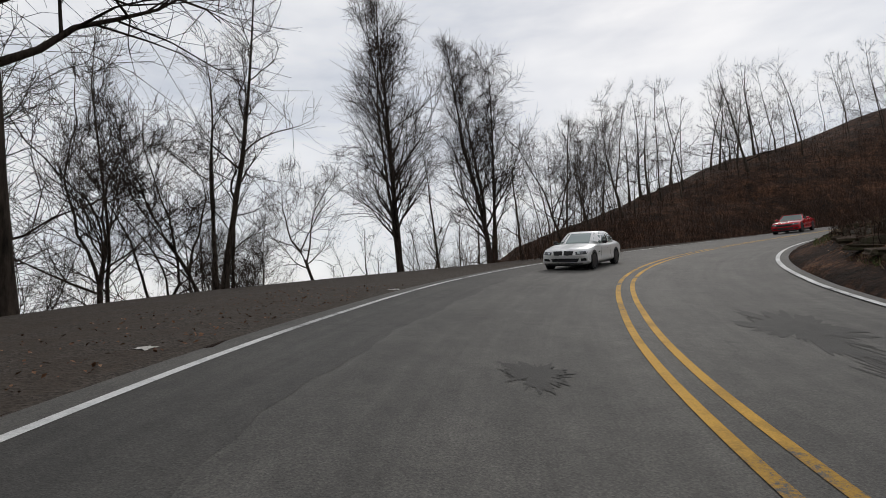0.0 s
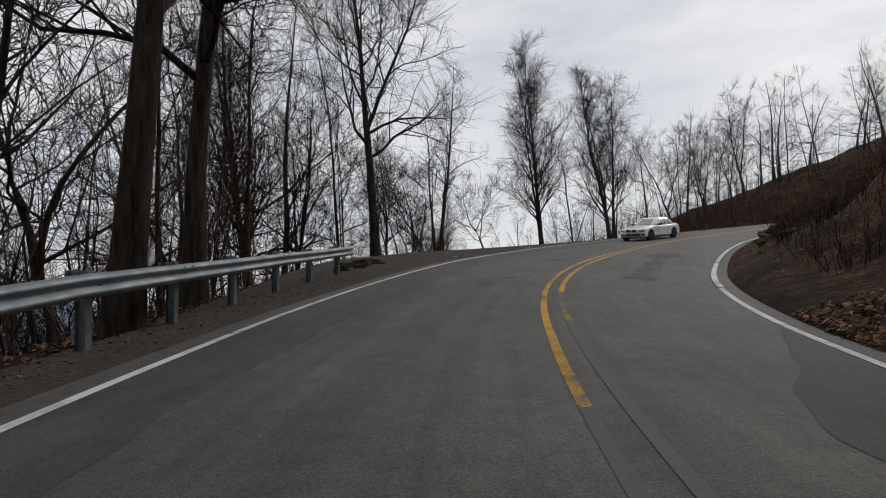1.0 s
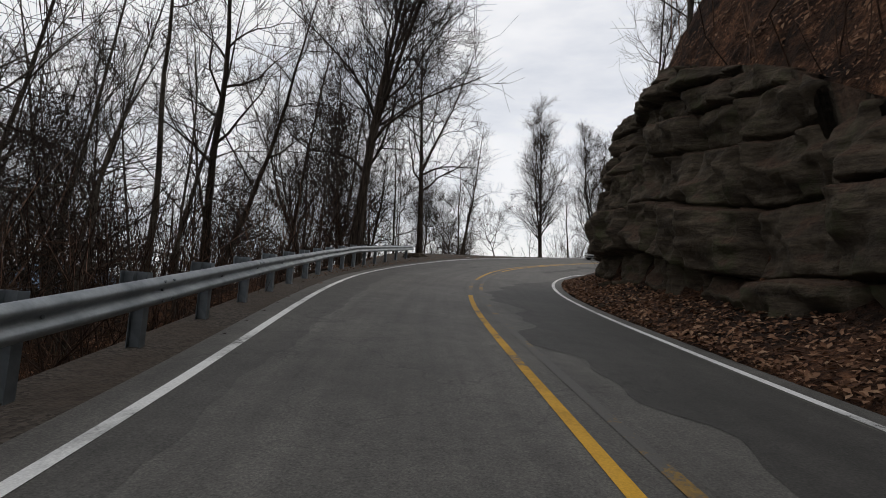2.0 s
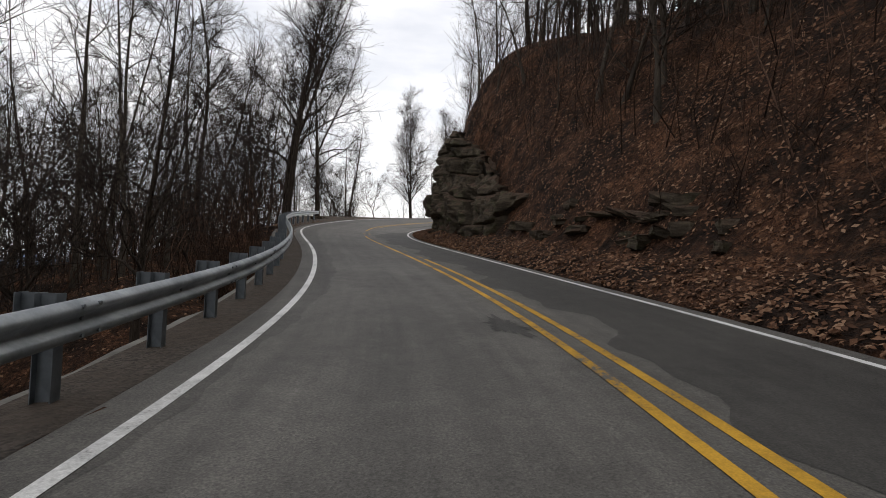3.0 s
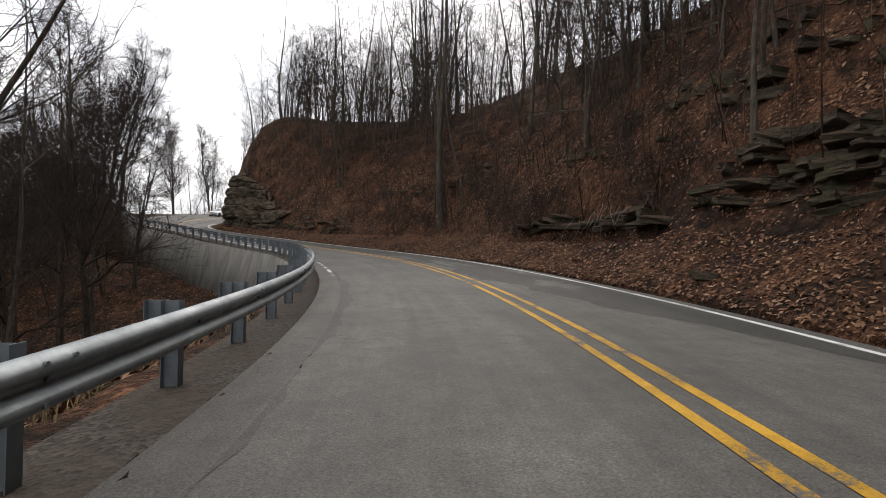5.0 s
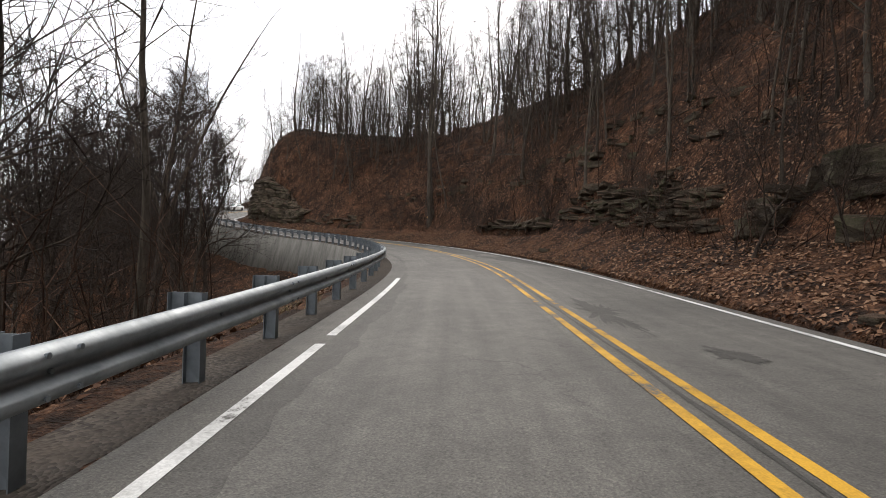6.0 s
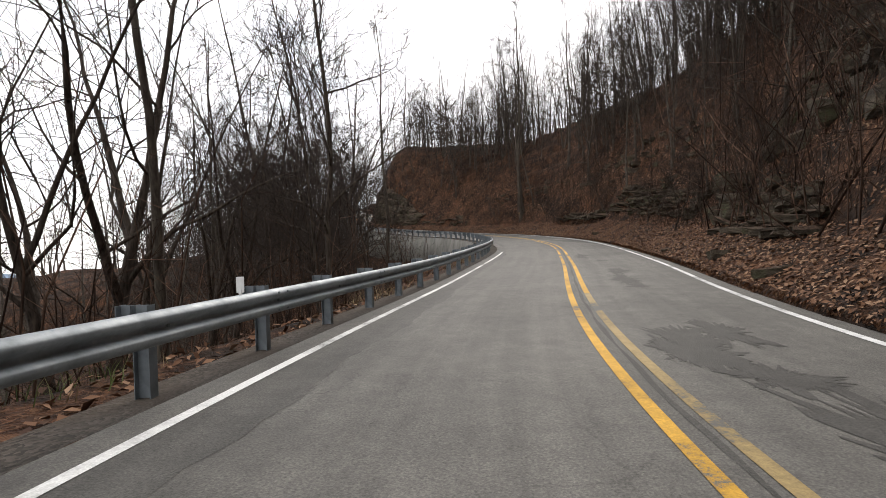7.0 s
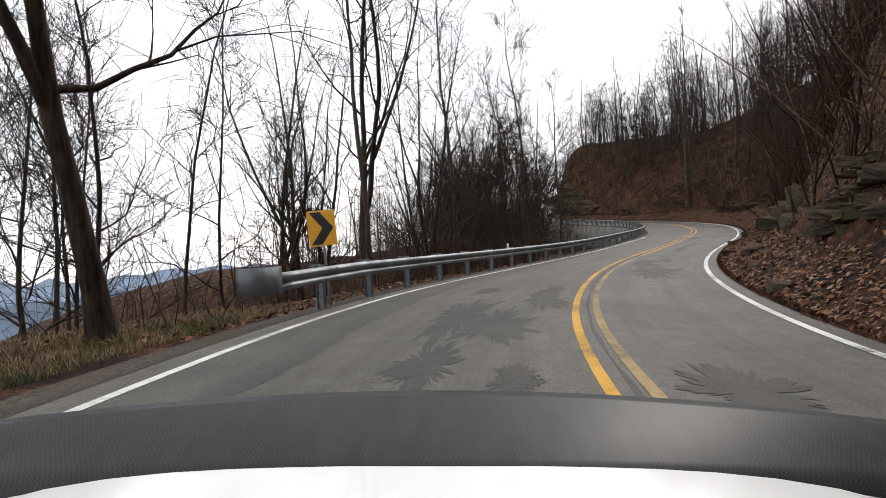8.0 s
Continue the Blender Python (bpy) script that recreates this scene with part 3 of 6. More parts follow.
def patch(name, s, o, ls, lo, seed, material, label):
    """A blotch on the asphalt with a ragged outline."""
    rng = np.random.RandomState(seed)
    n = 240
    a = np.arange(n) * 2 * np.pi / n
    r = 1 + sum(0.40 / q ** 0.62 * np.sin(q * a + rng.rand() * 6.28) * rng.uniform(0.2, 1) for q in range(2, 60))
    r = np.maximum(r, 0.25)
    rings = [on_road(s + np.cos(a) * r * ls / 2 * k, o + np.sin(a) * r * lo / 2 * k, 0.004) for k in (1.0, 0.5)]
    v = np.concatenate(rings + [on_road(np.array([s]), np.array([o]), 0.004)])
    f = [(i, (i + 1) % n, n + (i + 1) % n, n + i) for i in range(n)] + [(n + i, n + (i + 1) % n, 2 * n) for i in range(n)]
    ob = new(name, mesh_of(name, v, f, material))
    tagged(ob, label, "road patch", kind="structure")


for _k, (_s, _o, _ls, _lo) in enumerate([(120.4, -0.66, 3.2, 0.8), (121.2, 0.0, 2.6, 0.9), (118.1, 0.6, 3.0, 0.7), (123.6, -0.6, 1.8, 0.55), (124.1, 0.3, 0.9, 0.45), (124.4, 2.15, 1.5, 0.8), (111.8, 2.9, 3.4, 1.2), (116.7, 0.65, 1.3, 0.4),
                                         (116.8, -0.86, 1.0, 0.5), (107.9, 2.5, 1.8, 0.7), (108.4, 2.3, 1.4, 0.6), (107.3, 3.05, 1.4, 0.6), (109.4, 2.7, 0.8, 0.8), (98.0, 3.2, 1.9, 0.5), (100.5, 3.05, 2.0, 0.6), (101.9, 3.1, 0.8, 0.4),
                                         (90.1, 2.7, 2.4, 0.6), (93.3, 3.25, 0.7, 0.4), (44.2, 1.2, 1.0, 0.45), (-4.4, 4.3, 4.2, 0.7), (-1.5, 4.0, 2.6, 0.6), (1.1, 3.7, 2.6, 0.8), (3.6, -0.36, 0.9, 0.3), (2.0, 0.2, 0.5, 0.3), (-5.1, 0.6, 0.9, 0.6), (-8.6, 4.5, 4.0, 1.1)]):
    patch("tar_patch", _s, _o, _ls, _lo, 60 + _k, STAIN, "dark damp stain on the asphalt")
for _k, (_s, _o, _ls, _lo) in enumerate([(71.2, 4.05, 1.8, 0.9), (63.7, 3.8, 2.3, 0.5), (67.8, 4.6, 2.6, 0.4), (59.0, 2.9, 4.6, 0.5), (62.1, 3.5, 2.2, 0.4), (63.6, 3.2, 2.6, 0.4), (54.6, 2.5, 1.0, 0.3), (55.3, 2.85, 1.4, 0.4)]):
    patch("worn_patch", _s, _o, _ls, _lo, 90 + _k, PALE_ASPHALT, "pale dried patch on the dark asphalt")


_s = np.arange(82.0, 129.5, 0.25)
ob = new("tar_seam", strip("tar_seam", _s, [lambda s: yellow(s) + 0.175 + 0.012 * np.sin(s * 2.1), lambda s: yellow(s) + 0.225 + 0.015 * np.sin(s * 3.3)], DARK_ASPHALT, [0.0035, 0.0035]))
tagged(ob, "dark open joint between the two centre lines", "road patch", kind="structure")


def lane_patch_edge(s):
    """The ragged inner edge of the darker strip; it runs out against the edge line at both ends."""
    w = np.clip(np.minimum((s - 9) / 7, (80 - s) / 9), 0.02, 1)
    e = yellow(s) + 0.75 + 0.24 * np.sin(s * 0.9) + 0.16 * np.sin(s * 2.3 + 1) + 0.08 * np.sin(s * 5.1)
    return (right_edge(s) - 0.1) * (1 - w) + e * w


_s = np.arange(9.0, 80.0, 0.25)
ob = new("resurfaced_lane", strip("resurfaced_lane", _s, [lane_patch_edge, lambda s: (lane_patch_edge(s) + right_edge(s) - 0.1) / 2, lambda s: right_edge(s) - 0.1], DARK_ASPHALT, [0.003, 0.003, 0.003]))
tagged(ob, "darker resurfaced strip of the lane beside the bank", "road patch", kind="structure")


_s = np.arange(-30.0, 134.0, 0.25)
ob = new("lane_edge", strip("lane_edge", _s, [lambda s: left_edge(s) + 0.07, lambda s: left_edge(s) + np.interp(s, [-10, 4, 20, 34, 50, 80, 92, 102, 109, 116, 124], [1.7, 1.55, 0.85, 0.5, 0.2, 0.2, 0.35, 0.6, 0.6, 1.0, 1.1]) + 0.10 * np.sin(s * 0.37) + 0.05 * np.sin(s * 1.9) + 0.03 * np.sin(s * 7.1)], EDGE_ASPHALT, [0.0025, 0.0025]))
tagged(ob, "darker untravelled asphalt along the edge line", "road patch", kind="structure")


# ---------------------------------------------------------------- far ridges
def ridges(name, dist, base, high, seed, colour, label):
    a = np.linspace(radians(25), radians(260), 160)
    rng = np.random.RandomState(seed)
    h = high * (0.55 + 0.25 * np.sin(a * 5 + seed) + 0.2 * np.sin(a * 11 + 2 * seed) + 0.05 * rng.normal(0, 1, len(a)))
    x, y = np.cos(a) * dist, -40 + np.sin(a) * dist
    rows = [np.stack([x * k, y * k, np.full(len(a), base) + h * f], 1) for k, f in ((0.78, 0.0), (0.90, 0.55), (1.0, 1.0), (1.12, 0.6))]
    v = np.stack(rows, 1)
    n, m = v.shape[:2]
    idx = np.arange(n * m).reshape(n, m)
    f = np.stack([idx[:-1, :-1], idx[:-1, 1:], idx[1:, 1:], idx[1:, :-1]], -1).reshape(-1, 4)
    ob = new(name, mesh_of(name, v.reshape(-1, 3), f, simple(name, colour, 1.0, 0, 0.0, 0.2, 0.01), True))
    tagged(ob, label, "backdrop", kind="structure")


# distance haze is put into the ridge colours, paler on the farther one
ridges("backdrop", 1500, -170, 125, 1, (0.095, 0.125, 0.165), "wooded ridge across the valley, blue-grey from painted haze")
ridges("backdrop", 3200, -230, 235, 2, (0.17, 0.22, 0.29), "far mountain ridge, pale blue from painted haze")


# ---------------------------------------------------------------- trees
def tubes_batch(pts, rad, sides):
    """Vertices and quads of tapered tubes: pts (count, n, 3), rad (count, n)."""
    c, n, _ = pts.shape
    tan = np.gradient(pts, axis=1)
    tan /= np.linalg.norm(tan, axis=2, keepdims=True) + 1e-9
    ref = np.where(np.abs(tan[..., 2:3]) > 0.9, np.array([1.0, 0, 0]), np.array([0, 0, 1.0]))
    u = np.cross(tan, ref)
    u /= np.linalg.norm(u, axis=2, keepdims=True) + 1e-9
    w = np.cross(tan, u)
    a = np.arange(sides) * 2 * np.pi / sides
    ring = pts[:, :, None] + rad[:, :, None, None] * (np.cos(a)[:, None] * u[:, :, None] + np.sin(a)[:, None] * w[:, :, None])
    idx = np.arange(c * n * sides).reshape(c, n, sides)
    nxt = np.roll(idx, -1, axis=2)
    quads = np.stack([idx[:, :-1], nxt[:, :-1], nxt[:, 1:], idx[:, 1:]], -1).reshape(-1, 4)
    return ring.reshape(-1, 3), quads


def tubes_mesh(name, lines, material, smooth=True):
    """Tapered tubes along polylines: lines of (points n x 3, radii n, sides)."""
    groups = {}
    for pts, rad, sides in lines:
        groups.setdefault((len(pts), sides), []).append((pts, rad))
    verts, faces, base = [], [], 0
    for (n, sides), some in groups.items():
        v, f = tubes_batch(np.array([p for p, _ in some]), np.array([r for _, r in some]), sides)
        verts.append(v)
        faces.append(f + base)
        base += len(v)
    return mesh_of(name, np.concatenate(verts), np.concatenate(faces), material, smooth)


def bough(rng, start, way, length, r0, r1, n, wander, lift):
    """A crooked line from start: it wanders, and bends upwards by lift."""
    pts, d = [np.array(start, float)], np.array(way, float)
    d /= np.linalg.norm(d)
    step = length / (n - 1)
    for _ in range(n - 1):
        d = d + rng.normal(0, wander, 3) + np.array([0, 0, lift])
        d /= np.linalg.norm(d)
        pts.append(pts[-1] + d * step)
    t = np.linspace(0, 1, n)
    return np.array(pts), r0 + (r1 - r0) * t ** 0.8


def bare_tree(seed, height, radius, bare=0.4, spread=0.8, limbs=14, twigs=5, sprays=3, lean=0.03, stems=1, bark=None, crook=0.05, steep=0.0, fork=0.0, far=False):
    """Meshes of the trunk with its limbs, and of the crown's branches and twigs. fork: where the trunk splits into leaders."""
    rng = np.random.RandomState(seed)
    trunk, crown = [], []
    axes = []
    for k in range(stems):
        ang = rng.rand() * 6.28
        tilt = lean + (0.09 if stems > 1 else 0)
        way = np.array([math.cos(ang) * tilt, math.sin(ang) * tilt, 1.0])
        foot = np.array([math.cos(ang), math.sin(ang), 0]) * (radius * 0.9 if stems > 1 else 0)
        h = height * (1 - 0.12 * k)
        r0 = radius * (1 if k == 0 else 0.75)
        pts, rad = bough(rng, foot - np.array([0, 0, 0.5]), way, h, r0, r0 * 0.07 + 0.006, 13, crook, 0.03)
        rad = rad.copy()
        rad[0] *= 1.45
        rad[1] *= 1.08
        axes.append((pts, rad, bare, limbs * (1 - 0.3 * k), h))
        for c in range(2 if fork else 0):
            j = int(12 * fork) + c
            az = rng.rand() * 6.28
            d = np.array([math.cos(az) * 0.42, math.sin(az) * 0.42, 1.0])
            lp, lr = bough(rng, pts[j], d, (h - pts[j][2]) * rng.uniform(0.75, 0.98), rad[j] * 0.72, 0.010, 13, crook * 1.2, 0.05)
            rad[j + 1 :] *= 0.86
            axes.append((lp, lr, 0.10, limbs * 0.55, h * 0.62))
    for pts, rad, low, count, h in axes:
        trunk.append((pts[::2] if far else pts, rad[::2] if far else rad, 6 if far else 9))
        count = int(count)
        for i in range(count):
            f = low + (0.98 - low) * (i + rng.rand() * 0.8) / count
            q = f * 12
            j = int(q)
            p = pts[j] * (1 - q + j) + pts[min(j + 1, 12)] * (q - j)
            r = np.interp(f, np.linspace(0, 1, 13), rad)
            az = i * 2.4 + rng.rand() * 1.2
            up = 0.20 + 0.85 * f + rng.rand() * 0.45 + steep
            d = np.array([math.cos(az), math.sin(az), up])
            ln = h * spread * (0.42 * (1 - f) + 0.13) * (0.65 + 0.6 * rng.rand()) * (1 + 0.25 * steep)
            lp, lr = bough(rng, p, d, ln, min(r * 0.55, 0.012 + ln * 0.016), r * 0.05 + 0.005, 7, 0.20, 0.055)
            trunk.append((lp[::2] if far else lp, lr[::2] if far else lr, 3 if far else 5))
            for a in range(twigs):
                g = 0.18 + 0.82 * (a + rng.rand()) / twigs
                q2 = min(g * 6, 5.999)
                j2 = int(q2)
                p2 = lp[j2] * (1 - q2 + j2) + lp[j2 + 1] * (q2 - j2)
                t2 = lp[j2 + 1] - lp[j2]
                t2 /= np.linalg.norm(t2)
                d2 = t2 + rng.normal(0, 0.62, 3) + np.array([0, 0, 0.14])
                l2 = (ln * (0.26 + 0.34 * rng.rand()) + 0.35) * (1.15 - 0.5 * g)
                bp, br = bough(rng, p2, d2, l2, max(0.007, np.interp(g, np.linspace(0, 1, 7), lr) * 0.55), 0.006, 4, 0.22, 0.05)
                crown.append((bp[::3], br[::3] * 1.3, 3) if far else (bp, br * 1.25, 3))
                for b in range(sprays):
                    q3 = (0.15 + 0.85 * (b + rng.rand()) / sprays) * 2.99
                    j3 = int(q3)
                    p3 = bp[j3] * (1 - q3 + j3) + bp[j3 + 1] * (q3 - j3)
                    t3 = bp[j3 + 1] - bp[j3]
                    t3 /= np.linalg.norm(t3) + 1e-9
                    d3 = t3 + rng.normal(0, 0.60, 3) + np.array([0, 0, 0.10])
                    cp, cr = bough(rng, p3, d3, (l2 * (0.35 + 0.45 * rng.rand()) + 0.22) * (1.4 if far else 1.0), 0.0095, 0.005, 3, 0.28, 0.03)
                    crown.append((cp[::2], cr[::2] * 1.2, 3) if far else (cp, cr, 3))
    return tubes_mesh("trunk", trunk, bark or BARK), tubes_mesh("crown", crown, TWIG)


def tree_thing(name, meshes, label):
    ob = new(name)
    tagged(ob, label, "tree")
    part("trunk", meshes[0], ob)
    part("crown", meshes[1], ob)
    return ob


KINDS = {
    "tall": dict(height=18, radius=0.22, bare=0.24, spread=0.62, limbs=22, twigs=9, sprays=6, crook=0.035, fork=0.36),
    "broad": dict(height=16, radius=0.22, bare=0.22, spread=0.85, limbs=16, twigs=9, sprays=6, crook=0.07, fork=0.30),
    "twin": dict(height=18, radius=0.20, bare=0.30, spread=0.55, limbs=16, twigs=8, sprays=5, stems=2),
    "pale": dict(height=18, radius=0.20, bare=0.14, spread=0.50, limbs=34, twigs=10, sprays=7, stems=3, steep=0.9),
    "slim": dict(height=15, radius=0.11, bare=0.20, spread=0.58, limbs=17, twigs=8, sprays=5, crook=0.06),
    "crooked": dict(height=11, radius=0.13, bare=0.18, spread=0.85, limbs=13, twigs=8, sprays=5, crook=0.13, lean=0.22, fork=0.28),
    "pole": dict(height=17, radius=0.14, bare=0.55, spread=0.5, limbs=11, twigs=6, sprays=4),
    "thin": dict(height=12, radius=0.065, bare=0.22, spread=0.5, limbs=11, twigs=6, sprays=4, crook=0.07),
    "sapling": dict(height=5.5, radius=0.028, bare=0.2, spread=0.7, limbs=9, twigs=4, sprays=3),
    "open": dict(height=17, radius=0.21, bare=0.26, spread=0.72, limbs=12, twigs=5, sprays=3, crook=0.06, fork=0.30),
    "snag": dict(height=7, radius=0.14, bare=0.5, spread=0.12, limbs=3, twigs=1, sprays=1),
}
LABELS = {
    "tall": "tall bare dark-barked deciduous tree with upswept limbs", "broad": "bare spreading deciduous tree with dark bark",
    "twin": "bare twin-stemmed deciduous tree on the slope", "pale": "bare many-stemmed tree with fine upright twigs",
    "slim": "slim bare young forest tree", "crooked": "crooked leaning bare tree with a forked crown",
    "pole": "straight grey pole-like bare forest tree", "thin": "thin bare understorey tree in the wood", "sapling": "thin bare sapling among dead leaves",
    "open": "bare open-crowned tree with a few heavy crooked limbs",
    "snag": "straight dead broken-off trunk without branches",
}
BANK = {}
for _k, (_name, _a) in enumerate(KINDS.items()):
    for _v in range(3):
        BANK[_name, _v] = bare_tree(100 + 10 * _k + _v, bark=BARK_PALE if _name in ("pole",) else BARK, **_a)
FAR_BANK = {}
for _k, (_name, _a) in enumerate(KINDS.items()):
    for _v in range(3):
        FAR_BANK[_name, _v] = bare_tree(300 + 10 * _k + _v, far=True, bark=BARK, **dict(_a, bare=_a["bare"] * 0.5, twigs=7, sprays=2, limbs=min(_a["limbs"], 12), fork=0.0))
FIRST = {}


def plant(kind, x, y, size=1.0, turn=None, group="", tilt=0.0):
    """A tree of that kind, rooted in the ground at x, y."""
    v = int(abs(x * 7.3 + y * 3.1)) % 3
    z = float(land_height(np.array([x]), np.array([y]))[0])
    m = pose(x, y, z, rx=tilt, rz=(x * 91.7 + y * 53.3) % 360 if turn is None else turn) @ Matrix.Scale(size, 4)
    if (kind, v) not in FIRST:
        ob = FIRST[kind, v] = tree_thing("sapling" if kind == "sapling" else "bare_tree", BANK[kind, v], LABELS[kind])
    else:
        ob = copy_thing(FIRST[kind, v], pose(0, 0, 0))
    ob.matrix_basis = m
    if group:
        ob["group"] = group
    return ob


# trees that stand out along the edge of the drop
for _t in [("pale", -3.0, 36.2, 1.2), ("pale", 3.6, 37.8, 1.12), ("twin", -9.6, 22.0, 0.86), ("crooked", -10.6, 22.6, 1.0), ("snag", -12.6, 26.0, 0.95), ("tall", -10.2, 11.8, 1.42),
           ("slim", -14.4, 15.7, 1.35), ("broad", -14.6, 6.2, 1.35), ("tall", -16.8, 8.6, 1.2), ("tall", -4.5, -10.0, 1.3), ("tall", -6.0, -6.9, 1.25), ("crooked", -12.2, 18.2, 1.0), ("crooked", -14.0, 24.0, 1.15),
           ("slim", -13.0, 19.6, 0.9), ("broad", 20.9, 59.2, 0.95), ("crooked", 10.0, 42.0, 1.15), ("broad", 14.6, 50.0, 0.72), ("slim", -15.8, 22.5, 0.85), ("broad", -17.7, 3.9, 1.2), ("crooked", -8.5, -8.5, 1.3), ("slim", -11.2, -2.6, 1.1)]:
    plant(*_t, group="trees at the edge of the drop")
# trees behind the rail further down, and the twin trunk on the leaf slope
for _t in [("open", -16.0, -98.4, 1.15), ("open", -14.2, -98.7, 1.2), ("open", -14.6, -96.4, 1.15), ("open", -9.3, -92.4, 1.3), ("pole", -7.0, -94.9, 1.15), ("open", -6.0, -70.5, 1.5), ("slim", -2.9, -92.4, 1.1),
           ("open", -1.0, -61.9, 1.5), ("open", -7.6, -82.0, 1.15), ("open", -10.6, -86.0, 1.2), ("slim", -4.8, -80.0, 1.2), ("crooked", -4.0, -74.5, 1.3), ("slim", -2.8, -86.0, 1.15),
           ("tall", -1.0, -44.0, 1.15), ("pole", 22.0, -47.3, 1.8), ("pole", 22.5, -46.8, 1.55), ("pole", 26.8, -51.0, 1.3),
           ("slim", 10.6, -8.6, 0.6), ("crooked", 9.3, -8.6, 0.5), ("twin", -8.8, -14.5, 1.1)]:
    plant(*_t)
# the old leaning tree on the grassy edge
plant("open", -10.7, -115.5, 0.95, turn=40, tilt=15)

for _t in [("slim", -14.5, -111.5, 0.9), ("thin", -13.0, -108.0, 1.1), ("slim", -16.5, -114.5, 1.0), ("thin", -15.0, -117.0, 1.1), ("crooked", -14.0, -119.5, 1.0), ("thin", -12.6, -110.6, 1.0), ("slim", -18.0, -110.0, 1.0), ("thin", -17.0, -118.5, 1.1)]:
    plant(*_t)

# crooked young trees on the leaf bank
for _s, _o, _z in [(79.5, 3.0, 0.34), (86.5, 2.4, 0.40), (88.5, 3.2, 0.30), (62.0, 3.0, 0.36), (57.5, 3.6, 0.42), (48.0, 2.8, 0.4), (94.0, 3.4, 0.5), (104.0, 3.0, 0.42), (69.0, 3.8, 0.5)]:
    _p = on_road(_s, right_edge(_s) + _o)
    plant("crooked", float(_p[0]), float(_p[1]), _z)

# the wood below the road and on the hill above it
_rng = np.random.RandomState(5)
_near = [(-2.9, 35.0)]


def view_over_wall(x, y):
    """Where the open slope below the retaining wall bears no growth."""
    line = np.where(y < -34.6, 2.2, 1.7 - (y + 34.6) * 0.247)
    return (y > -86) & (y < -14) & (x > line)


def spots(count, s0, s1, o0, o1, kinds, size, clear=5.4, gap=1.3, clear_r=9.5):
    """Places for trees beside the road, not too close to it or to one another."""
    out = []
    for _ in range(count):
        s, o = _rng.uniform(s0, s1), _rng.uniform(o0, o1)
        kind, k = kinds[_rng.randint(len(kinds))], size * _rng.uniform(0.75, 1.2)
        p = on_road(s, 0.0)
        nx, ny = np.interp(s, LS, LNX), np.interp(s, LS, LNY)
        x, y = float(p[0] + nx * o), float(p[1] + ny * o)
        d = np.hypot(LX - x, LY - y).min()
        if (s < 8 and -13.5 - 0.12 * max(-s - 10, 0) < o < 0) or d < (clear if o < 0 else clear_r) or (o < 0 and view_over_wall(x, y)) or min(math.hypot(x - a, y - b) for a, b in _near) < gap:
            continue
        _near.append((x, y))
        out.append((kind, x, y, k))
    return out


def wood(group, *a, **k):
    for t in spots(*a, **k):
        plant(*t, group=group)


def mesh_arrays(me):
    v = np.empty(len(me.vertices) * 3, np.float32)
    me.vertices.foreach_get("co", v)
    f = np.empty(len(me.loops), np.int32)
    me.loops.foreach_get("vertex_index", f)
    return v.reshape(-1, 3), f.reshape(-1, 4)


def far_wood(name, label, trees):
    """Many trees of the same kinds as one mesh, where nobody could count them."""
    vs, fs, mi, b = [], [], [], 0
    for kind, x, y, size in trees:
        z = float(land_height(np.array([x]), np.array([y]))[0])
        a = (x * 1.7 + y * 2.3) % 6.28
        c, q = math.cos(a) * size, math.sin(a) * size
        for k, me in enumerate(FAR_BANK[kind, int(abs(x * 7.3 + y * 3.1)) % 3]):
            v, f = mesh_arrays(me)
            w = np.stack([v[:, 0] * c - v[:, 1] * q + x, v[:, 0] * q + v[:, 1] * c + y, v[:, 2] * size + z], 1)
            vs.append(w)
            fs.append(f + b)
            mi.append(np.full(len(f), k, np.int32))
            b += len(v)
    me = mesh_of(name, np.concatenate(vs), np.concatenate(fs), BARK_PALE, True)
    me.materials.append(TWIG)
    me.polygons.foreach_set("material_index", np.concatenate(mi))
    tagged(new(name, me), label, "wood", kind="stuff")


wood("trees below the road", 24, 82, 116, -22, -6.0, ["thin", "slim", "pole", "pole", "open"], 1.05, clear=5.2)
wood("trees below the road", 24, 8, 84, -16, -4.4, ["tall", "slim", "thin", "pole", "slim", "crooked", "thin", "tall"], 0.95, clear=4.2)
wood("trees below the road", 18, 5, 88, -26, -14.0, ["tall", "slim", "thin", "twin", "pole", "slim", "broad"], 1.05)
wood("trees below the road", 66, -26, 10, -34, -10.5, ["slim", "thin", "slim", "broad", "thin", "crooked"], 0.85)
wood("trees on the hill", 56, 24, 132, 9.6, 20.0, ["thin", "sapling", "pole", "sapling", "thin"], 0.8)
far_wood("hilltop_wood", "bare grey woodland along the crest of the hill", spots(500, 6, 145, 13, 38.0, ["slim", "thin", "slim", "thin", "tall", "twin"], 0.95, gap=0.8))
far_wood("clifftop_wood", "bare trees along the top of the cliff", spots(80, 5, 40, 8.6, 18, ["slim", "thin", "crooked", "slim"], 0.82, gap=0.9, clear_r=8.2))
far_wood("hillside_wood", "bare trees crowding the steep hillside", spots(360, 60, 140, 10, 32, ["slim", "thin", "thin", "slim"], 1.08, gap=0.9))
far_wood("bend_wood", "bare dark woodland on the hill behind the bend", spots(160, -90, -33, -42, -7.0, ["slim", "thin", "broad", "slim"], 0.85, gap=1.0))
far_wood("slope_wood", "dense dark bare wood on the slope below the wall", spots(112, -12, 26, -36, -9.5, ["slim", "thin", "crooked", "thin", "tall", "slim"], 1.0, gap=0.9) + spots(14, 26, 62, -34, -9.5, ["slim", "thin", "crooked", "tall"], 1.0))
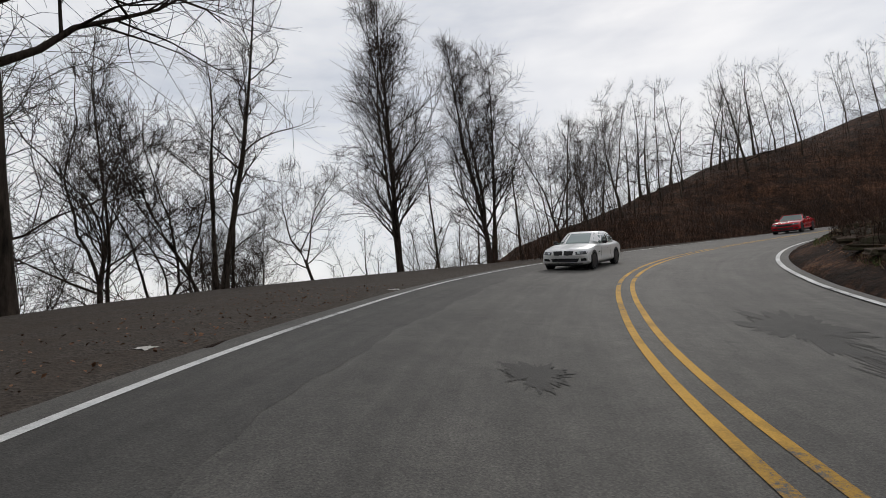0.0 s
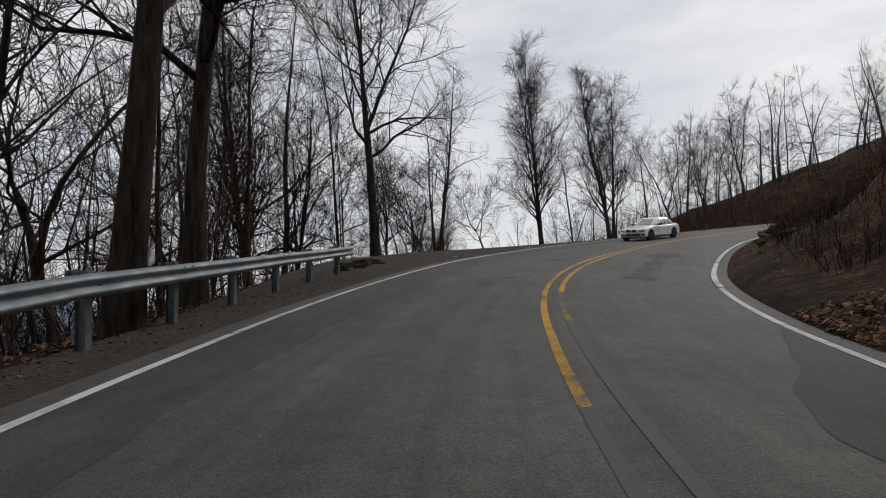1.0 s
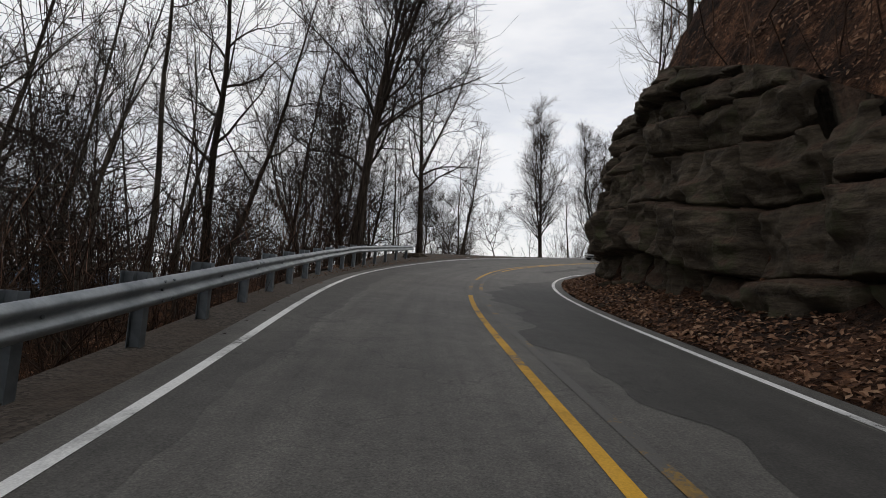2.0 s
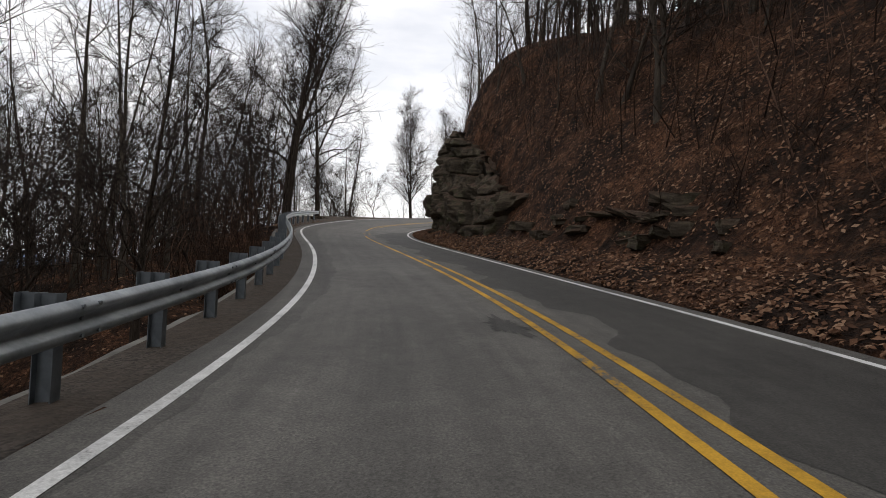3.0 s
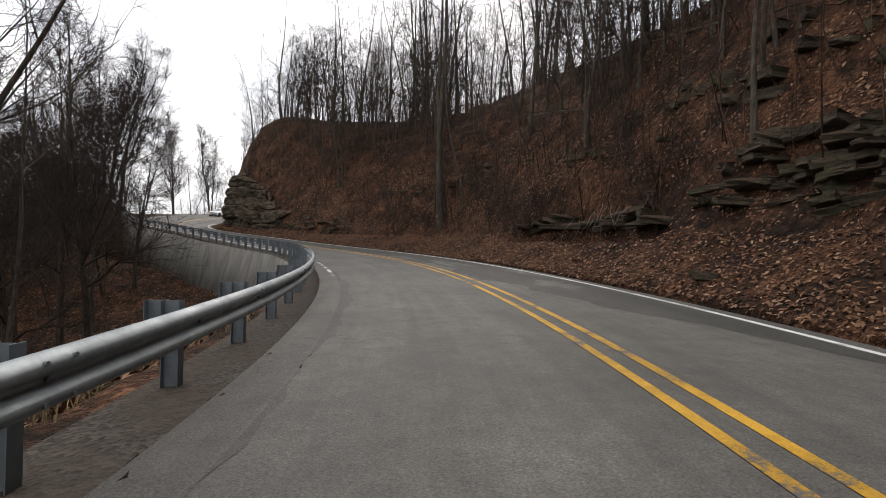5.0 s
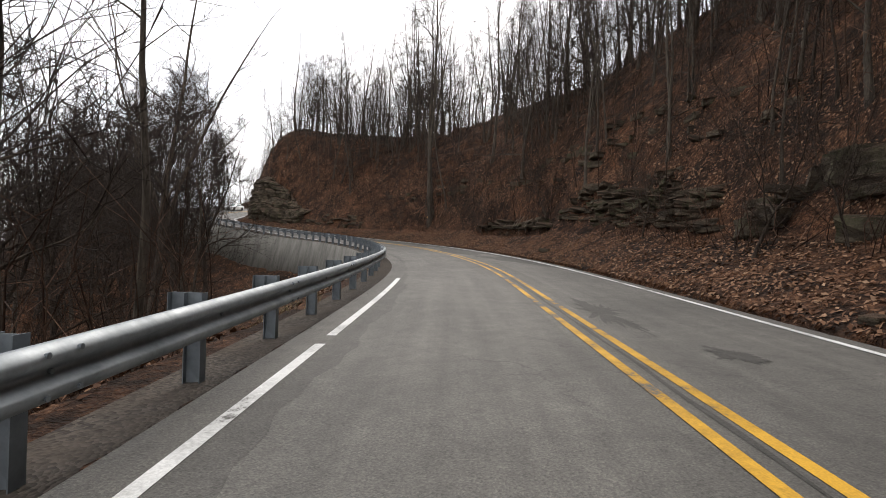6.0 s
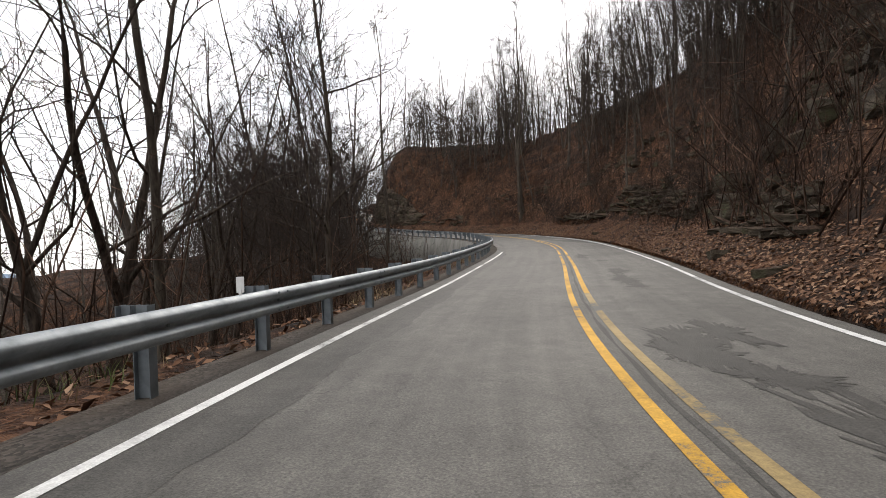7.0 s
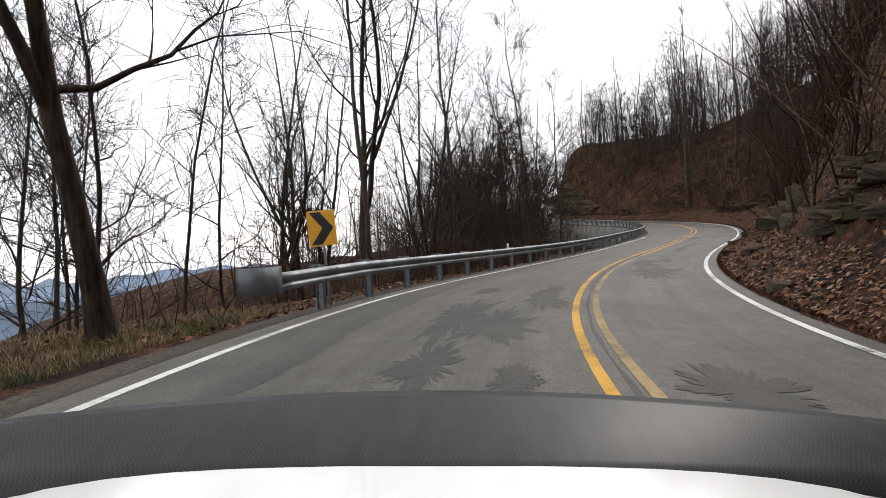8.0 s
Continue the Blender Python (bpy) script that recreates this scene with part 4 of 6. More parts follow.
far_wood("valley_wood", "bare woodland falling away below the road", spots(44, -10, 104, -55, -24.0, ["slim", "thin", "pole", "tall"], 1.0))
wood("trees below the road", 24, 4, 34, -24, -7.0, ["slim", "thin", "tall", "thin", "crooked"], 1.0, clear=4.6)


# ---------------------------------------------------------------- brush and dead leaves
def scatter(count, s0, s1, o0, o1, seed):
    """Random places beside the road: x, y and their distance from its line."""
    rng = np.random.RandomState(seed)
    s, o = rng.uniform(s0, s1, count), rng.uniform(o0, o1, count) if not callable(o0) else None
    if o is None:
        o = o0(s) + (o1(s) - o0(s)) * rng.rand(count) ** 1.3
    x = np.interp(s, LS, LX) + np.interp(s, LS, LNX) * o
    y = np.interp(s, LS, LY) + np.interp(s, LS, LNY) * o
    return s, o, x, y


def clear_of_road(x, y, lo):
    d = np.empty(len(x))
    for k in range(0, len(x), 4000):
        d[k : k + 4000] = np.sqrt(((x[k : k + 4000, None] - LX) ** 2 + (y[k : k + 4000, None] - LY) ** 2).min(1))
    return d > lo


def brush(name, spots, height, seed, label, stem_r=0.010, bend=0.28):
    """Thin bare stems, each with a few twigs, in one mesh."""
    rng = np.random.RandomState(seed)
    x, y = spots
    n = len(x)
    z = land_height(x, y)
    h = height * rng.uniform(0.45, 1.25, n)
    a, lean = rng.rand(n) * 6.28, np.abs(rng.normal(0, bend, n))
    d = np.stack([np.cos(a) * lean, np.sin(a) * lean, np.ones(n)], 1)
    base = np.stack([x, y, z - 0.1], 1)
    t = np.array([0, 0.35, 0.7, 1.0])
    wob = rng.normal(0, 0.06, (n, 4, 3)) * h[:, None, None]
    wob[:, 0] = 0
    P = base[:, None] + d[:, None] * (t[None, :, None] * h[:, None, None]) + wob
    R = stem_r * (0.6 + h / height)[:, None] * np.array([1.0, 0.75, 0.5, 0.25])
    V, F = tubes_batch(P, R, 3)
    vs, fs, b = [V], [F], len(V)
    for k in range(5):
        g = rng.uniform(0.25, 0.9, n)
        q = np.minimum((g * 3).astype(int), 2)
        fr = (g * 3 - q)[:, None]
        p0 = P[np.arange(n), q] * (1 - fr) + P[np.arange(n), q + 1] * fr
        dd = rng.normal(0, 1, (n, 3)) + np.array([0, 0, 0.8])
        dd /= np.linalg.norm(dd, axis=1, keepdims=True)
        ln = h * rng.uniform(0.2, 0.5, n)
        Q = p0[:, None] + dd[:, None] * (np.array([0, 1.0])[None, :, None] * ln[:, None, None])
        V2, F2 = tubes_batch(Q, stem_r * 0.55 * np.array([[1.0, 0.35]]) * np.ones((n, 1)), 3)
        vs.append(V2)
        fs.append(F2 + b)
        b += len(V2)
    ob = new(name, mesh_of(name, np.concatenate(vs), np.concatenate(fs), BRUSH))
    tagged(ob, label, "brush", kind="stuff")


def leaves(name, x, y, size, seed, material, label, lift=0.015):
    """Curled dead leaves lying on the ground, each a folded blade of four faces."""
    rng = np.random.RandomState(seed)
    n = len(x)
    z = land_height(x, y)
    e = 0.25
    gx, gy = (land_height(x + e, y) - z) / e, (land_height(x, y + e) - z) / e
    nrm = np.stack([-gx, -gy, np.ones(n)], 1) + rng.normal(0, 0.35, (n, 3))
    nrm /= np.linalg.norm(nrm, axis=1, keepdims=True)
    u = np.cross(nrm, rng.normal(0, 1, (n, 3)))
    u /= np.linalg.norm(u, axis=1, keepdims=True)
    w = np.cross(nrm, u)
    k = size * rng.uniform(0.6, 1.3, n)[:, None]
    c = np.stack([x, y, z + lift + 0.03 * rng.rand(n)], 1)
    curl = nrm * k * rng.uniform(0.05, 0.45, (n, 1))
    tip, tail = c + u * k, c - u * k
    s1, s2 = c + w * k * 0.55 + curl, c - w * k * 0.55 + curl * 0.6
    V = np.stack([tail, s1, c, s2, tip], 1).reshape(-1, 3)
    b = np.arange(n)[:, None] * 5
    F = np.concatenate([b + [0, 2, 1], b + [0, 3, 2], b + [2, 4, 1], b + [3, 4, 2]])
    ob = new(name, mesh_of(name, V, F, material))
    tagged(ob, label, "leaves", kind="stuff")


def leaf_material():
    m, n, l, b = mat_new("dead_leaf", 0.85, 0.2)
    geo = n.new("ShaderNodeNewGeometry")
    c = ramp_node(n, l, geo.outputs["Random Per Island"], [(0.0, (0.040, 0.018, 0.010)), (0.45, (0.135, 0.066, 0.036)), (0.85, (0.215, 0.120, 0.070)), (1.0, (0.30, 0.19, 0.12))])
    l.new(c, b.inputs["Base Color"])
    return m


LEAF = leaf_material()
_s, _o, _x, _y = scatter(84000, 8, 126, lambda s: right_edge(s) + 0.35, lambda s: right_edge(s) + 7.5, 21)
leaves("dead_leaves", _x, _y, 0.056, 22, LEAF, "curled brown dead leaves carpeting the bank")
_s, _o, _x, _y = scatter(34000, -10, 122, lambda s: rail_off(s) - 0.6, lambda s: rail_off(s) - 17.0, 23)
_k = clear_of_road(_x, _y, 3.0)
leaves("dead_leaves", _x[_k], _y[_k], 0.075, 24, LEAF, "brown dead leaves on the slope below the rail")

_s, _o, _x, _y = scatter(3800, -14, 50, lambda s: left_edge(s) - 0.75, lambda s: rail_off(s) - 1.2, 71)
leaves("dead_leaves", _x, _y, 0.034, 72, LEAF, "scattered brown leaves on the gravel shoulder", 0.12)
_s, _o, _x, _y = scatter(52000, 8, 130, lambda s: right_edge(s) + 4.5, lambda s: right_edge(s) + 22.0, 61)
_k = bumpy(_x, _y, 3.2, 62) + 0.5 * bumpy(_x, _y, 1.1, 63) > np.interp(_s, [44, 60], [0.16, -0.06])
leaves("dead_leaves", _x[_k], _y[_k], 0.088, 64, LEAF, "drifts of brown dead leaves on the steep hillside", 0.03)
_s, _o, _x, _y = scatter(11000, 20, 138, lambda s: right_edge(s) + 2.8, lambda s: right_edge(s) + 30, 31)
_k = bumpy(_x, _y, 4.5, 65) + 0.5 * bumpy(_x, _y, 1.6, 66) > 0.06
brush("brush", (_x[_k], _y[_k]), 1.5, 32, "tangled bare brown brush on the steep hillside", 0.010, 0.5)
_s, _o, _x, _y = scatter(3000, 12, 140, lambda s: right_edge(s) + 4.0, lambda s: right_edge(s) + 36, 131)
brush("brush", (_x, _y), 4.2, 132, "tall thin saplings on the steep hillside", 0.016, 0.22)
_s, _o, _x, _y = scatter(420, 92, 132, lambda s: right_edge(s) + 2.2, lambda s: right_edge(s) + 9, 133)
brush("brush", (_x, _y), 4.6, 134, "pale arching stems hanging over the rock ledges", 0.020, 0.45)
_s, _o, _x, _y = scatter(1250, 2, 122, lambda s: rail_off(s) - 1.6, lambda s: rail_off(s) - 24.0, 33)
_k = clear_of_road(_x, _y, 4.0) & ~view_over_wall(_x, _y)
brush("brush", (_x[_k], _y[_k]), 1.7, 34, "tangled bare thicket on the slope below the road")
_s, _o, _x, _y = scatter(720, 2, 26, lambda s: rail_off(s) - 1.8, lambda s: rail_off(s) - 14.0, 43)
_k = clear_of_road(_x, _y, 4.4)
brush("brush", (_x[_k], _y[_k]), 4.6, 44, "tall dark vine-hung thicket behind the guard rail", 0.016)
_s, _o, _x, _y = scatter(620, 70, 118, lambda s: rail_off(s) - 2.5, lambda s: rail_off(s) - 20.0, 45)
_k = ~view_over_wall(_x, _y)
brush("brush", (_x[_k], _y[_k]), 4.2, 46, "tall bare thicket on the slope behind the guard rail", 0.014)
_s, _o, _x, _y = scatter(3600, -80, -30, lambda s: left_edge(s) - 3.0, lambda s: left_edge(s) - 24.0, 35)
_k = clear_of_road(_x, _y, 5.5)
brush("brush", (_x[_k], _y[_k]), 2.9, 36, "dark bare thicket on the bank beside the bend")
_s, _o, _x, _y = scatter(2600, -40, 6, lambda s: right_edge(s) + 1.8, lambda s: right_edge(s) + 12.0, 37)
_k = clear_of_road(_x, _y, 6.6)
brush("brush", (_x[_k], _y[_k]), 0.8, 38, "low dark bare brush on the inside of the bend", 0.008)
_s, _o, _x, _y = scatter(5000, -42, 4, lambda s: right_edge(s) + 1.3, lambda s: right_edge(s) + 7.0, 39)
leaves("dead_leaves", _x, _y, 0.045, 40, LEAF, "brown dead leaves on the inside of the bend")


def grass(name, x, y, height, seed, material, label):
    """Blades that bend over, in one mesh."""
    rng = np.random.RandomState(seed)
    n = len(x)
    z = land_height(x, y)
    a, b = rng.rand(n) * 6.28, rng.rand(n) * 6.28
    h = height * rng.uniform(0.5, 1.3, n)
    lean = h * rng.uniform(0.1, 0.9, n)
    w = np.stack([np.cos(a), np.sin(a), np.zeros(n)], 1) * 0.006
    d = np.stack([np.cos(b), np.sin(b), np.zeros(n)], 1)
    root = np.stack([x, y, z - 0.02], 1)
    mid = root + d * (lean * 0.35)[:, None] + np.array([0, 0, 0.6]) * h[:, None]
    tip = root + d * lean[:, None] + np.array([0, 0, 0.95]) * h[:, None]
    V = np.stack([root - w, root + w, mid + w * 0.7, mid - w * 0.7, tip + w * 0.2, tip - w * 0.2], 1).reshape(-1, 3)
    k = np.arange(n)[:, None] * 6
    F = np.concatenate([k + [0, 1, 2, 3], k + [3, 2, 4, 5]])
    tagged(new(name, mesh_of(name, V, F, material)), label, "grass", kind="stuff")


def grass_material():
    m, n, l, b = mat_new("dry_grass", 0.8, 0.25)
    geo = n.new("ShaderNodeNewGeometry")
    straw = ramp_node(n, l, geo.outputs["Random Per Island"], [(0.0, (0.10, 0.065, 0.035)), (0.6, (0.24, 0.17, 0.095)), (1.0, (0.36, 0.28, 0.17))])
    green = ramp_node(n, l, geo.outputs["Random Per Island"], [(0.0, (0.035, 0.055, 0.015)), (1.0, (0.10, 0.13, 0.04))])
    l.new(mix_node(n, l, ramp_node(n, l, noise_node(n, l, 0.5, 4.0), [(0.52, (0, 0, 0)), (0.60, (1, 1, 1))]), straw, green), b.inputs["Base Color"])
    return m


GRASS = grass_material()
_s, _o, _x, _y = scatter(16000, 118.5, 131, lambda s: left_edge(s) - 1.7, lambda s: left_edge(s) - 6.0, 51)
grass("grass", _x, _y, 0.14, 52, GRASS, "dry straw-coloured grass with green tufts beside the road")
_s, _o, _x, _y = scatter(5000, 60, 119, lambda s: rail_off(s) - 0.5, lambda s: rail_off(s) - 2.6, 53)
_k = bumpy(_x, _y, 3.0, 54) > 0.05
grass("grass", _x[_k], _y[_k], 0.28, 55, GRASS, "tufts of dead grass behind the guard rail")
_s, _o, _x, _y = scatter(7000, -36, -4, lambda s: right_edge(s) + 1.2, lambda s: right_edge(s) + 5.0, 56)
_k = bumpy(_x, _y, 2.2, 57) > 0.05
grass("grass", _x[_k], _y[_k], 0.20, 58, GRASS, "mossy green and dead grass inside the bend")


def litter(s, o, size, seed):
    """A crumpled sheet of pale paper on the gravel."""
    rng = np.random.RandomState(seed)
    bm = bmesh.new()
    bmesh.ops.create_grid(bm, x_segments=6, y_segments=5, size=0.5)
    for v in bm.verts:
        v.co.z = 0.12 + 0.10 * rng.rand() - 0.1 * (abs(v.co.x) + abs(v.co.y))
        v.co.x += rng.normal(0, 0.04)
        v.co.y += rng.normal(0, 0.04)
    bmesh.ops.solidify(bm, geom=bm.faces[:], thickness=0.015)
    ob = new("litter", bm_mesh("litter", bm, simple("pale_paper", (0.55, 0.53, 0.49), 0.8)))
    p = on_road(s, o)
    p[2] = max(p[2] - 0.05, float(land_height(p[:1], p[1:2])[0]))
    ob.matrix_basis = pose(*p, rz=rng.uniform(0, 360)) @ Matrix.Scale(size, 4)
    tagged(ob, "crumpled pale scrap of paper on the gravel shoulder", "litter")


litter(-5.8, -4.2, 0.28, 1)
litter(-13.2, -3.6, 0.34, 2)


# ---------------------------------------------------------------- guard rail
def rail_up(s):
    """How much higher than usual the rail stands over the road's plane."""
    return np.interp(s, [1, 5, 11, 14, 19, 45, 65, 73, 85, 104, 110, 116, 118, 121], [0.17, 0.25, 0.27, 0.17, 0.09, 0.06, 0.02, -0.03, 0.02, 0.05, 0.08, 0.12, 0.14, 0.12])


def build_rail():
    s = np.arange(0.5, 121.1, 0.5)
    prof = [(0.0, 0.155), (0.02, 0.15), (0.078, 0.105), (0.083, 0.082), (0.078, 0.06), (0.008, 0.02), (0.0, 0.0), (0.008, -0.02), (0.078, -0.06), (0.083, -0.082), (0.078, -0.105), (0.02, -0.15), (0.0, -0.155)]
    rail = new("guard_rail")
    tagged(rail, "weathered galvanised steel W-beam guard rail on steel posts", "guard rail")
    v = np.stack([on_road(s, rail_off(s) + o, z + 0.53 + rail_up(s)) for o, z in prof], 1)
    n, m = len(s), len(prof)
    faces = [(i * m + j, (i + 1) * m + j, (i + 1) * m + j + 1, i * m + j + 1) for i in range(n - 1) for j in range(m - 1)]
    me = mesh_of("beam", v.reshape(-1, 3), faces, STEEL, True)
    beam = part("beam", me, rail)
    sol = beam.modifiers.new("sheet", "SOLIDIFY")
    sol.thickness = 0.004
    bm = bmesh.new()
    for y in (-0.072, 0.072):
        box_bm(bm, 0, y, -0.19, 0.11, 0.008, 1.82)
    box_bm(bm, 0, 0, -0.19, 0.007, 0.14, 1.82)
    post_me = bm_mesh("post", bm, POST_STEEL)
    bm = bmesh.new()
    for y in (-0.07, 0.07):
        box_bm(bm, 0, y, 0.0, 0.14, 0.008, 0.36)
    box_bm(bm, 0, 0, 0.0, 0.007, 0.14, 0.36)
    block_me = bm_mesh("block", bm, POST_STEEL)
    bm = bmesh.new()
    bmesh.ops.create_cone(bm, cap_ends=True, segments=8, radius1=0.017, radius2=0.013, depth=0.022)
    bolt_me = bm_mesh("bolt", bm, POST_STEEL)
    q, count = 1.2, 0
    while q < 120.9:
        p = on_road(q, rail_off(q) - 0.22, rail_up(q))
        nx, ny = np.interp(q, LS, LNX), np.interp(q, LS, LNY)
        a = math.degrees(math.atan2(ny, nx)) - 90
        post = part("post", post_me, rail, m=pose(*p, rz=a))
        part("blockout", block_me, post, m=pose(0, -0.145, 0.54))
        head = on_road(q, rail_off(q) + 0.010, 0.53 + rail_up(q))
        part("bolt", bolt_me, beam, m=pose(*head, rz=a) @ pose(0, 0, 0, 90))
        if count % 2 == 0:
            for dq in (-0.11, 0.11):
                for up in (0.105, -0.105):
                    head = on_road(q + dq, rail_off(q + dq) + 0.080, 0.53 + up + rail_up(q + dq))
                    part("bolt", bolt_me, beam, m=pose(*head, rz=a) @ pose(0, 0, 0, 90))
        count += 1
        q += 1.905
    # flared end piece
    bm = bmesh.new()
    for z0, z1 in ((0.36, 0.80),):
        pts = []
        for k in range(9):
            a = k * 0.24
            q = 121.0 + 0.55 * math.sin(min(a, 1.57)) + 0.0 * k
            o = float(rail_off(121.0)) + 0.09 - 0.42 * (1 - math.cos(min(a, 1.57)))
            pts.append((q, o))
        low = [bm.verts.new(on_road(q, o, z0 + 0.12)) for q, o in pts]
        high = [bm.verts.new(on_road(q, o, z1 + 0.12)) for q, o in pts]
        for k in range(8):
            bm.faces.new([low[k], low[k + 1], high[k + 1], high[k]])
    end = part("end_terminal", bm_mesh("end_terminal", bm, POST_STEEL, True), rail)
    end.modifiers.new("sheet", "SOLIDIFY").thickness = 0.006
    return rail


build_rail()


# ---------------------------------------------------------------- rock
def rock_face(name, label, ctl, nu, nv, seed, lip=0.12, bold=1.0, joint_gap=1.55, thick=(0.22, 0.95)):
    """A face of bedded sandstone along the bank, broken by upright joints. ctl: along the lane, off the edge line, height."""
    ctl = np.array(ctl)
    q = np.linspace(0, 1, nu)
    k = np.linspace(0, 1, len(ctl))
    s, off, hgt = (np.interp(q, k, ctl[:, c]) for c in range(3))
    s, off, hgt = (np.convolve(np.pad(a, 6, mode="edge"), np.ones(13) / 13, "valid") for a in (s, off, hgt))
    base = on_road(s, right_edge(s) + off)
    base[:, 2] = land_height(base[:, 0], base[:, 1]) - 0.5
    tan = np.gradient(base[:, :2], axis=0)
    tan /= np.linalg.norm(tan, axis=1, keepdims=True)
    out = np.stack([tan[:, 1], -tan[:, 0]], 1)
    here = float(ctl[:, 0].mean())
    mid = np.array([np.interp(here, LS, LX), np.interp(here, LS, LY)])
    if ((mid - base[:, :2].mean(0)) @ out.mean(0)) < 0:
        out = -out
    rng = np.random.RandomState(seed)
    run = np.concatenate([[0], np.cumsum(np.linalg.norm(np.diff(base[:, :2], axis=0), axis=1))])
    beds = np.sort(np.concatenate([[0], np.cumsum(rng.uniform(*thick, 16))]))
    depth = rng.uniform(-0.30, 0.30, 18)
    V = np.zeros((nv, nu, 3))
    for j in range(nv):
        h = hgt * j / (nv - 1)
        lv = h + 0.35 * np.sin(run * 0.35) + 0.18 * bumpy(run, h, 1.7, 41)
        b = np.clip(np.searchsorted(beds, lv) - 1, 0, 17)
        joint = np.floor((run + 0.5 * b + 0.9 * bumpy(run, h * 0.5, 2.3, 42)) / joint_gap).astype(int)
        block = np.array([np.sin(12.9898 * a + 78.233 * c) * 43758.5453 % 1 for a, c in zip(joint, b)]) - 0.5
        edge_d = np.abs(((run + 0.5 * b + 0.9 * bumpy(run, h * 0.5, 2.3, 42)) / joint_gap) % 1 - 0.5)
        crack = -0.55 * np.clip((edge_d - 0.43) / 0.07, 0, 1)
        bedc = np.min(np.abs(lv[:, None] - beds[None]), axis=1)
        crack = crack - 0.42 * np.clip(1 - bedc / 0.07, 0, 1)
        bulge = 0.75 * bumpy(run, h, 3.1, 43) + 0.35 * bumpy(run, h, 1.2, 44) + 0.24 * bumpy(run, h, 0.45, 45) - 0.9 * np.abs(bumpy(run, h, 1.3, 46)) - 0.42 * np.abs(bumpy(run, h, 0.5, 47)) + 0.20 * bumpy(run, h, 0.22, 48)
        lean = -0.05 * h + lip * np.clip(h - 0.45 * hgt, 0, 1.2) - 0.5 * np.clip(h / hgt - 0.75, 0, 1)
        d = bold * (depth[b] + 0.9 * block) * (1 - 0.8 * np.clip((h / hgt - 0.72) / 0.28, 0, 1)) + bold * (crack + bulge) + lean
        V[j, :, :2] = base[:, :2] + out * d[:, None]
        V[j, :, 2] = base[:, 2] + h
    tops = []
    for far in (0.9, 2.2, 4.0, 6.0):
        back = V[-1].copy()
        back[:, :2] = base[:, :2] - out * far
        g = land_height(back[:, 0], back[:, 1])
        keep = {0.9: 0.9, 2.2: 0.6, 4.0: 0.25, 6.0: 0.0}[far] * np.clip((hgt - 3.5) / 2.5, 0, 1)
        back[:, 2] = np.maximum(V[-1][:, 2] * keep + (1 - keep) * g, g - 0.6) - (0.6 if far > 2 else 0) - (0.6 * (1 - keep))
        tops.append(back[None])
    V = np.concatenate([V] + tops, 0)
    n, m = V.shape[:2]
    idx = np.arange(n * m).reshape(n, m)
    F = np.stack([idx[:-1, :-1], idx[:-1, 1:], idx[1:, 1:], idx[1:, :-1]], -1).reshape(-1, 4)
    ob = new(name, mesh_of(name, V.reshape(-1, 3), F, ROCK))
    tagged(ob, label, "cliff" if name == "rock_cliff" else "rock", kind="structure" if name == "rock_cliff" else "")


rock_face("rock_cliff", "dark mossy layered sandstone cliff beside the road",
          [(6.0, 7.6, 0.6), (6.8, 5.2, 1.6), (7.6, 3.1, 3.2), (8.6, 2.0, 4.6), (10.5, 1.6, 6.0), (14.0, 1.6, 7.0), (19.0, 1.8, 7.2), (24.0, 2.1, 5.4), (28.0, 2.4, 2.8), (31.0, 3.0, 0.8)], 420, 130, 8, 0.04, 0.95, 2.1, (0.45, 1.5))


def slab_mesh(seed):
    """A worn slab of bedded rock, about a metre each way before scaling."""
    rng = np.random.RandomState(seed)
    bm = bmesh.new()
    bmesh.ops.create_cube(bm, size=1.0)
    bmesh.ops.bevel(bm, geom=bm.edges[:], offset=0.09, segments=1, affect="EDGES", profile=0.5)
    bmesh.ops.subdivide_edges(bm, edges=bm.edges[:], cuts=1, use_grid_fill=True)
    for v in bm.verts:
        w = v.co.copy()
        v.co.x += 0.16 * math.sin(3.1 * w.y + seed) + rng.normal(0, 0.03)
        v.co.y += 0.16 * math.sin(2.7 * w.x + 2 * seed) + rng.normal(0, 0.03)
        v.co.z += 0.10 * math.sin(2.2 * w.x + 1.3 * w.y + seed) + rng.normal(0, 0.03)
    return bm_mesh("slab", bm, ROCK)


SLABS = [slab_mesh(k) for k in range(7)]


